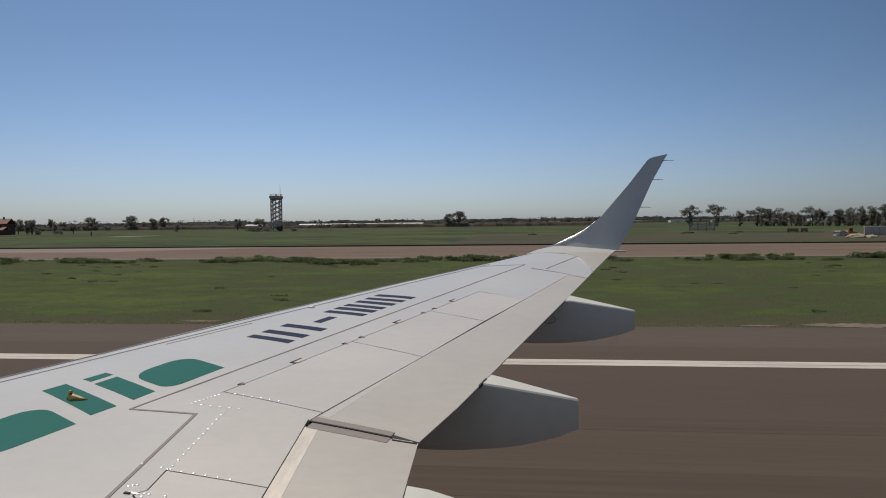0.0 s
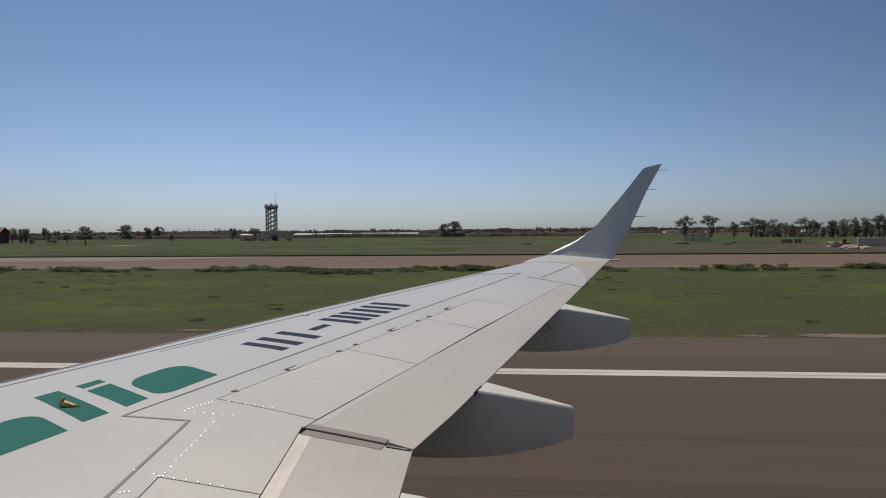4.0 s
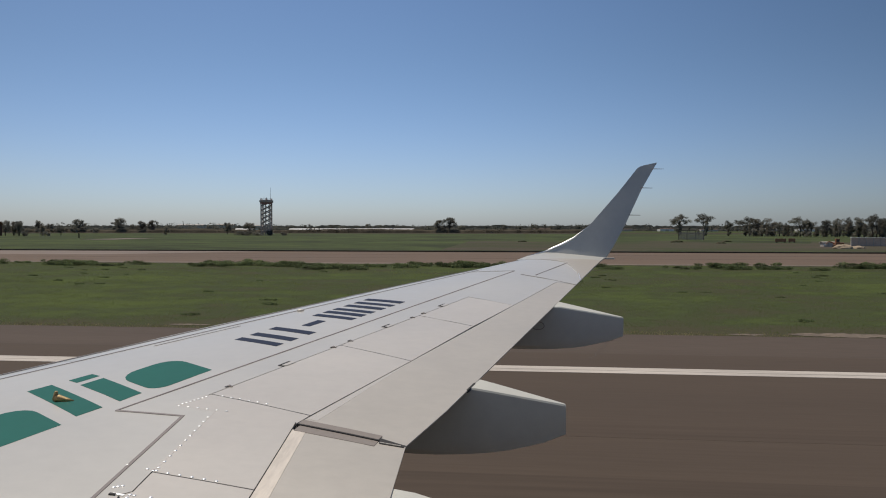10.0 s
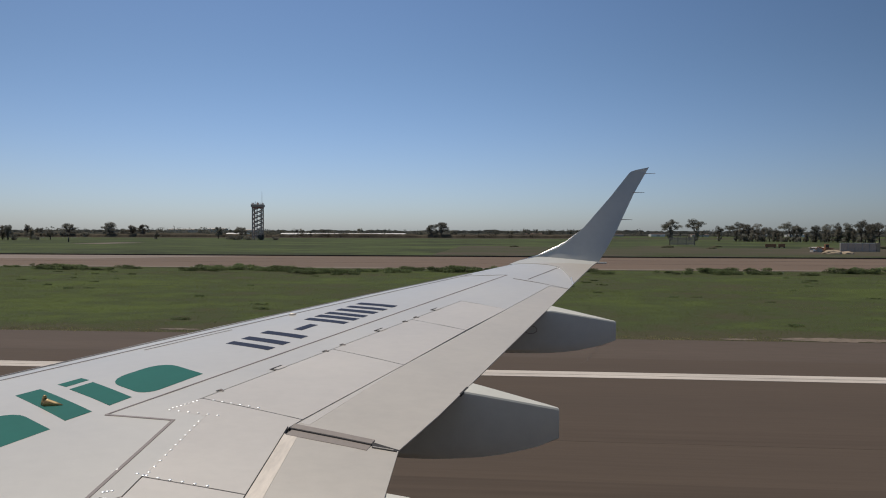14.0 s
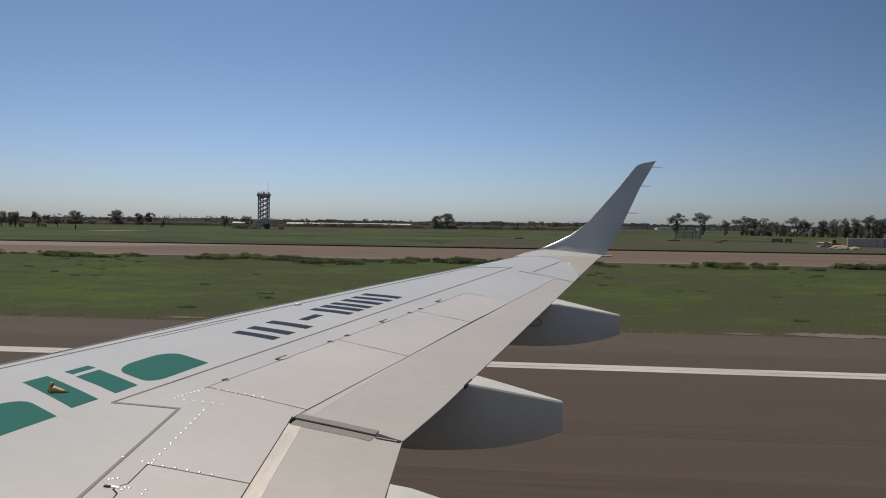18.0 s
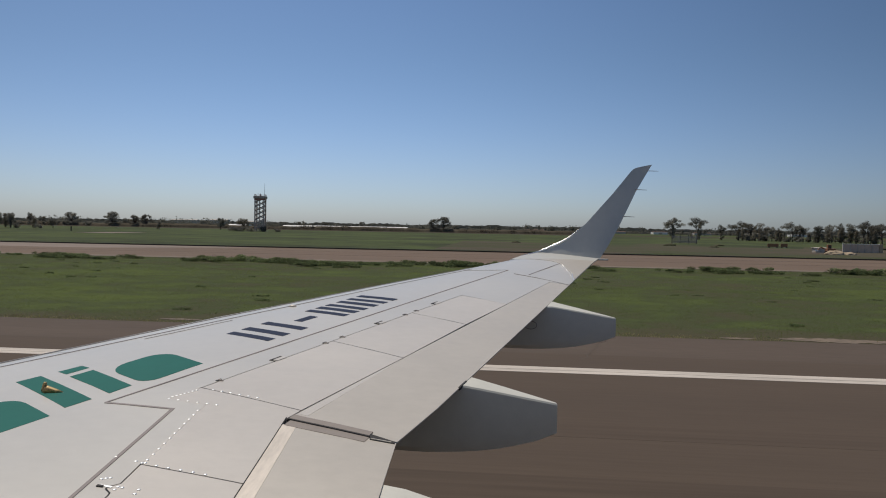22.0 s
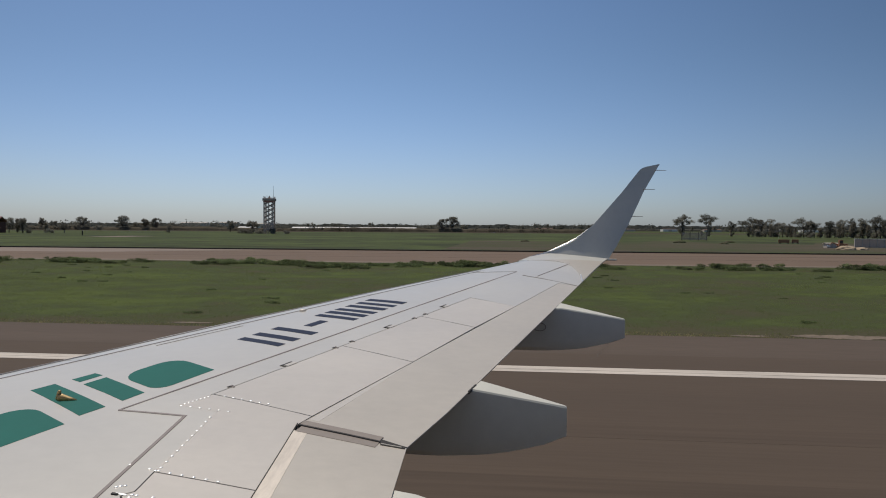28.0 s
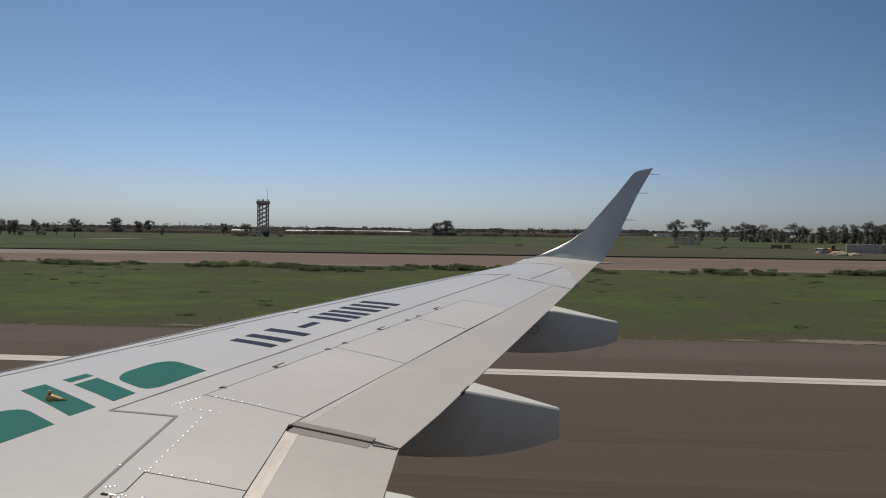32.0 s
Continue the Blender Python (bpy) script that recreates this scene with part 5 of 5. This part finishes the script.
# fence of upright boards on the works site
fence = thing("fence", "grey open board fence with four dark posts", "fence", (77 + OX, 249, -0.03))
for i in range(4):
    part("post", boxed(-4.2 + i * 2.8 - 0.12, -4.2 + i * 2.8 + 0.12, -0.1, 0.1, -0.2, 3.0), BARK, fence)
for i in range(34):
    part("board", boxed(-4.2 + i * 0.254, -4.2 + i * 0.254 + 0.15, -0.16, -0.12, 0.1, 2.8 + 0.12 * math.sin(i * 2.4)), GREYBOARD, fence)
for z in (0.6, 2.2):
    part("rail", boxed(-4.3, 4.3, -0.12, -0.10, z, z + 0.14), GREYBOARD, fence)
# rough brown ground of the works
rr2 = random.Random(9)
low = [(OX + 2 + 7 * i, 126 + rr2.uniform(-6, 6)) for i in range(27)]
top = [(OX + 2 + 7 * i, 208 + 13 * math.sin(i * 0.9) + rr2.uniform(-7, 7)) for i in range(27)]
flat("rough_ground", low + top[::-1], -0.014, ROUGH, label="strip of rough brown earth and dry weeds", category="rough ground", depth=0.05)
for x, y, w in ((90.6, 205, 3.2), (94.4, 207, 2.0)):
    ob = thing("barrier", "low orange plastic barrier on the works site", "barrier", (x + OX, y, -0.03), "orange barriers", 8)
    part("panel", boxed(-w / 2, w / 2, -0.06, 0.06, 0.25, 1.15, bevel=0.03), ORANGE, ob)
    for s in (-1, 1):
        part("foot", boxed(s * w * 0.36 - 0.12, s * w * 0.36 + 0.12, -0.3, 0.3, 0.0, 0.25, bevel=0.02), TYRE, ob)
shed(84, 160, 2.6, 1.8, 0.9, GREYWALL, "small pale site box on the rough ground", "container", name="container")
# excavator
ORANGE_OLD = material("faded_orange", (0.30, 0.13, 0.06), 0.6, spread=0.25, grain=4.0)
ex = thing("excavator", "small orange excavator parked on the works site", "excavator", (82.6 + OX, 152, -0.03))
for s in (-1, 1):
    part("track", boxed(-1.5, 1.5, s * 1.0 - 0.25, s * 1.0 + 0.25, 0, 0.7, bevel=0.2), TYRE, ex)
part("body", boxed(-1.3, 1.4, -1.1, 1.1, 0.75, 1.7, bevel=0.12), ORANGE_OLD, ex)
cabp = part("cab", boxed(-1.2, 0.0, -1.0, 0.1, 1.7, 3.0, bevel=0.1), ORANGE_OLD, ex)
part("window", boxed(-1.05, -0.15, -1.03, -0.98, 1.95, 2.8), DARKGLASS, cabp)
arm = bmesh.new()
rod(arm, (-1.2, 0.4, 1.5), (-3.0, 0.4, 2.1), 0.22, 0.16, 6)
rod(arm, (-3.0, 0.4, 2.1), (-4.1, 0.4, 0.9), 0.16, 0.12, 6)
part("arm", arm, ORANGE_OLD, ex)
part("bucket", boxed(-4.5, -3.7, 0.0, 0.8, 0.5, 1.2, bevel=0.15), STEEL, ex)
ex.scale = (0.62, 0.62, 0.62)
for x, y, s in ((62, 205, 1.8), (78, 212, 1.5), (70, 190, 1.3), (30, 198, 1.6), (18, 205, 1.3), (118, 200, 2.2), (126, 192, 1.6), (45, 215, 1.2)):
    bm = bmesh.new()
    bmesh.ops.create_icosphere(bm, subdivisions=3, radius=1.0)
    for v in bm.verts:
        k = 1 + 0.3 * noise.noise(v.co * 2.0 + Vector((x, y, 0)))
        v.co = Vector((v.co.x * s * k, v.co.y * s * 0.8 * k, max(-0.2, v.co.z * s * 0.36 * k)))
    ob = tagged(part("soil_heap", bm, ROUGH), "low heap of brown excavated soil", "soil heap", "soil heaps")
    ob.location = (x + OX, y, -0.05)
for x, y, s, tall in ((79.9, 144, 1.75, 0.5), (83.2, 145, 1.3, 0.42)):
    bm = bmesh.new()
    bmesh.ops.create_icosphere(bm, subdivisions=4, radius=1.0)
    for v in bm.verts:
        k = 1 + 0.22 * noise.noise(v.co * 2.4 + Vector((x, y, 0))) + 0.06 * noise.noise(v.co * 9.0)
        v.co = Vector((v.co.x * s * k, v.co.y * s * k, max(-0.2, v.co.z * s * tall * k)))
    ob = tagged(part("sand_heap", bm, SAND, smooth=True), "pale heap of builder's sand on the works site", "sand heap", "sand heaps")
    ob.location = (x + OX, y, -0.05)
# lattice pylon
py = thing("pylon", "thin steel lattice pylon behind the trees", "pylon", (381 + OX, 600, -0.03))
bm = bmesh.new()
for sx in (-1, 1):
    for sy in (-1, 1):
        rod(bm, (sx * 3, sy * 3, -0.1), (sx * 1.6, sy * 1.6, 24), 0.2, 0.15, 5)
for i in range(8):
    a, b = 3 - 1.4 * i / 8, 3 - 1.4 * (i + 1) / 8
    for sy in (-1, 1):
        rod(bm, (-a, sy * a, i * 3), (b, sy * b, i * 3 + 3), 0.1, n=4)
        rod(bm, (a, sy * a, i * 3), (-b, sy * b, i * 3 + 3), 0.1, n=4)
part("lattice", bm, STEEL, py)
part("platform", boxed(-3, 3, -3, 3, 22.5, 23.2), STEEL, py)


# ---- airfield signs and lights ----
def sign(x, y, w, h, mat, label, rz=0.0):
    ob = thing("taxi_sign", label, "sign", (x + OX, y, -0.03), "", rz)
    part("board", boxed(-w / 2, w / 2, -0.15, 0.15, 0.15, 0.15 + h, bevel=0.03), mat, ob)
    for s in (-1, 1):
        part("leg", boxed(s * w * 0.35 - 0.04, s * w * 0.35 + 0.04, -0.05, 0.05, -0.05, 0.2), STEEL, ob)
    for i in range(3):
        part("marking_bar", boxed(-w * 0.3 + i * w * 0.22, -w * 0.3 + i * w * 0.22 + w * 0.12, -0.165, -0.14, 0.15 + h * 0.3, 0.15 + h * 0.7), LINE, ob)
    return ob


sign(-122, 45, 1.0, 0.8, SIGNRED, "red taxiway sign on short legs in the grass")
sign(-65, 62, 0.9, 0.75, SIGNRED, "small red-brown taxiway sign in the grass")
sign(-233, 37, 3.2, 0.8, SIGNRED, "long red-brown taxiway sign board in the grass", 58)
sign(-342, 180, 2.2, 2.0, GREYWALL, "dark square marker board in the field")
for x, y in ((-310, 52), (-306, 59), (-302, 66)):
    ob = thing("approach_light_unit", "low white-topped slope indicator light box", "light box", (x + OX, y, -0.03), "slope indicator lights")
    part("housing", boxed(-0.6, 0.6, -0.4, 0.4, 0.35, 0.62, bevel=0.03), TYRE, ob)
    part("lid", boxed(-0.63, 0.63, -0.43, 0.43, 0.62, 0.70, bevel=0.02), WHITEWALL, ob)
    for s in (-1, 1):
        part("leg", boxed(s * 0.45 - 0.04, s * 0.45 + 0.04, -0.04, 0.04, -0.05, 0.36), STEEL, ob)


def edge_light(x, y, group):
    ob = thing("edge_light", "slim blue runway light post on the asphalt", "light", (x, y, 0.0), group)
    part("stem", rod(bmesh.new(), (0, 0, -0.01), (0, 0, 0.36), 0.035, n=10), LIGHTBLUE, ob)
    part("base", rod(bmesh.new(), (0, 0, -0.02), (0, 0, 0.03), 0.09, 0.07, 12), TYRE, ob)
    part("lens", rod(bmesh.new(), (0, 0, 0.36), (0, 0, 0.42), 0.04, 0.028, 10), DARKGLASS, ob)
    return ob


light = edge_light(0.3, 13.9, "runway edge lights")
for i in range(-6, 4):
    copy_thing(light, pose(0.3 + 60 * (i if i != 0 else 4), 13.9, 0.0))
lamp = thing("runway_light", "squat white runway edge light on the shoulder", "light", (-208.0, 22.6, -0.006), "runway shoulder lights")
part("base", rod(bmesh.new(), (0, 0, -0.02), (0, 0, 0.03), 0.16, 0.14, 14), TYRE, lamp)
part("stem", rod(bmesh.new(), (0, 0, 0.03), (0, 0, 0.22), 0.03, n=8), STEEL, lamp)
part("lens", rod(bmesh.new(), (0, 0, 0.22), (0, 0, 0.36), 0.10, 0.06, 12), WHITEWALL, lamp, "white lamp head")
for i in range(-3, 8):
    if i:
        copy_thing(lamp, pose(-208.0 + 60 * i, 22.6, -0.006))
post = thing("marker_post", "thin dark marker post beside the taxiway", "post", (OX - 159, 265, -0.03))
part("pole", boxed(-0.18, 0.18, -0.15, 0.15, -0.1, 1.9, bevel=0.04), TYRE, post)
part("slab", boxed(OX - 134, OX - 122.5, 228, 256, -0.2, 0.03), CONCRETE_PALE, junction, "pale concrete slab in the field")

for x, y in ((126, 43), (-290, 38)):
    ob = thing("marker_board", "small white marker board on short legs in the grass", "sign", (x + OX, y, -0.03))
    part("board", boxed(-0.8, 0.8, -0.1, 0.1, 0.2, 0.95, bevel=0.02), WHITEWALL, ob)
    for s in (-1, 1):
        part("leg", boxed(s * 0.6 - 0.04, s * 0.6 + 0.04, -0.04, 0.04, -0.05, 0.25), STEEL, ob)
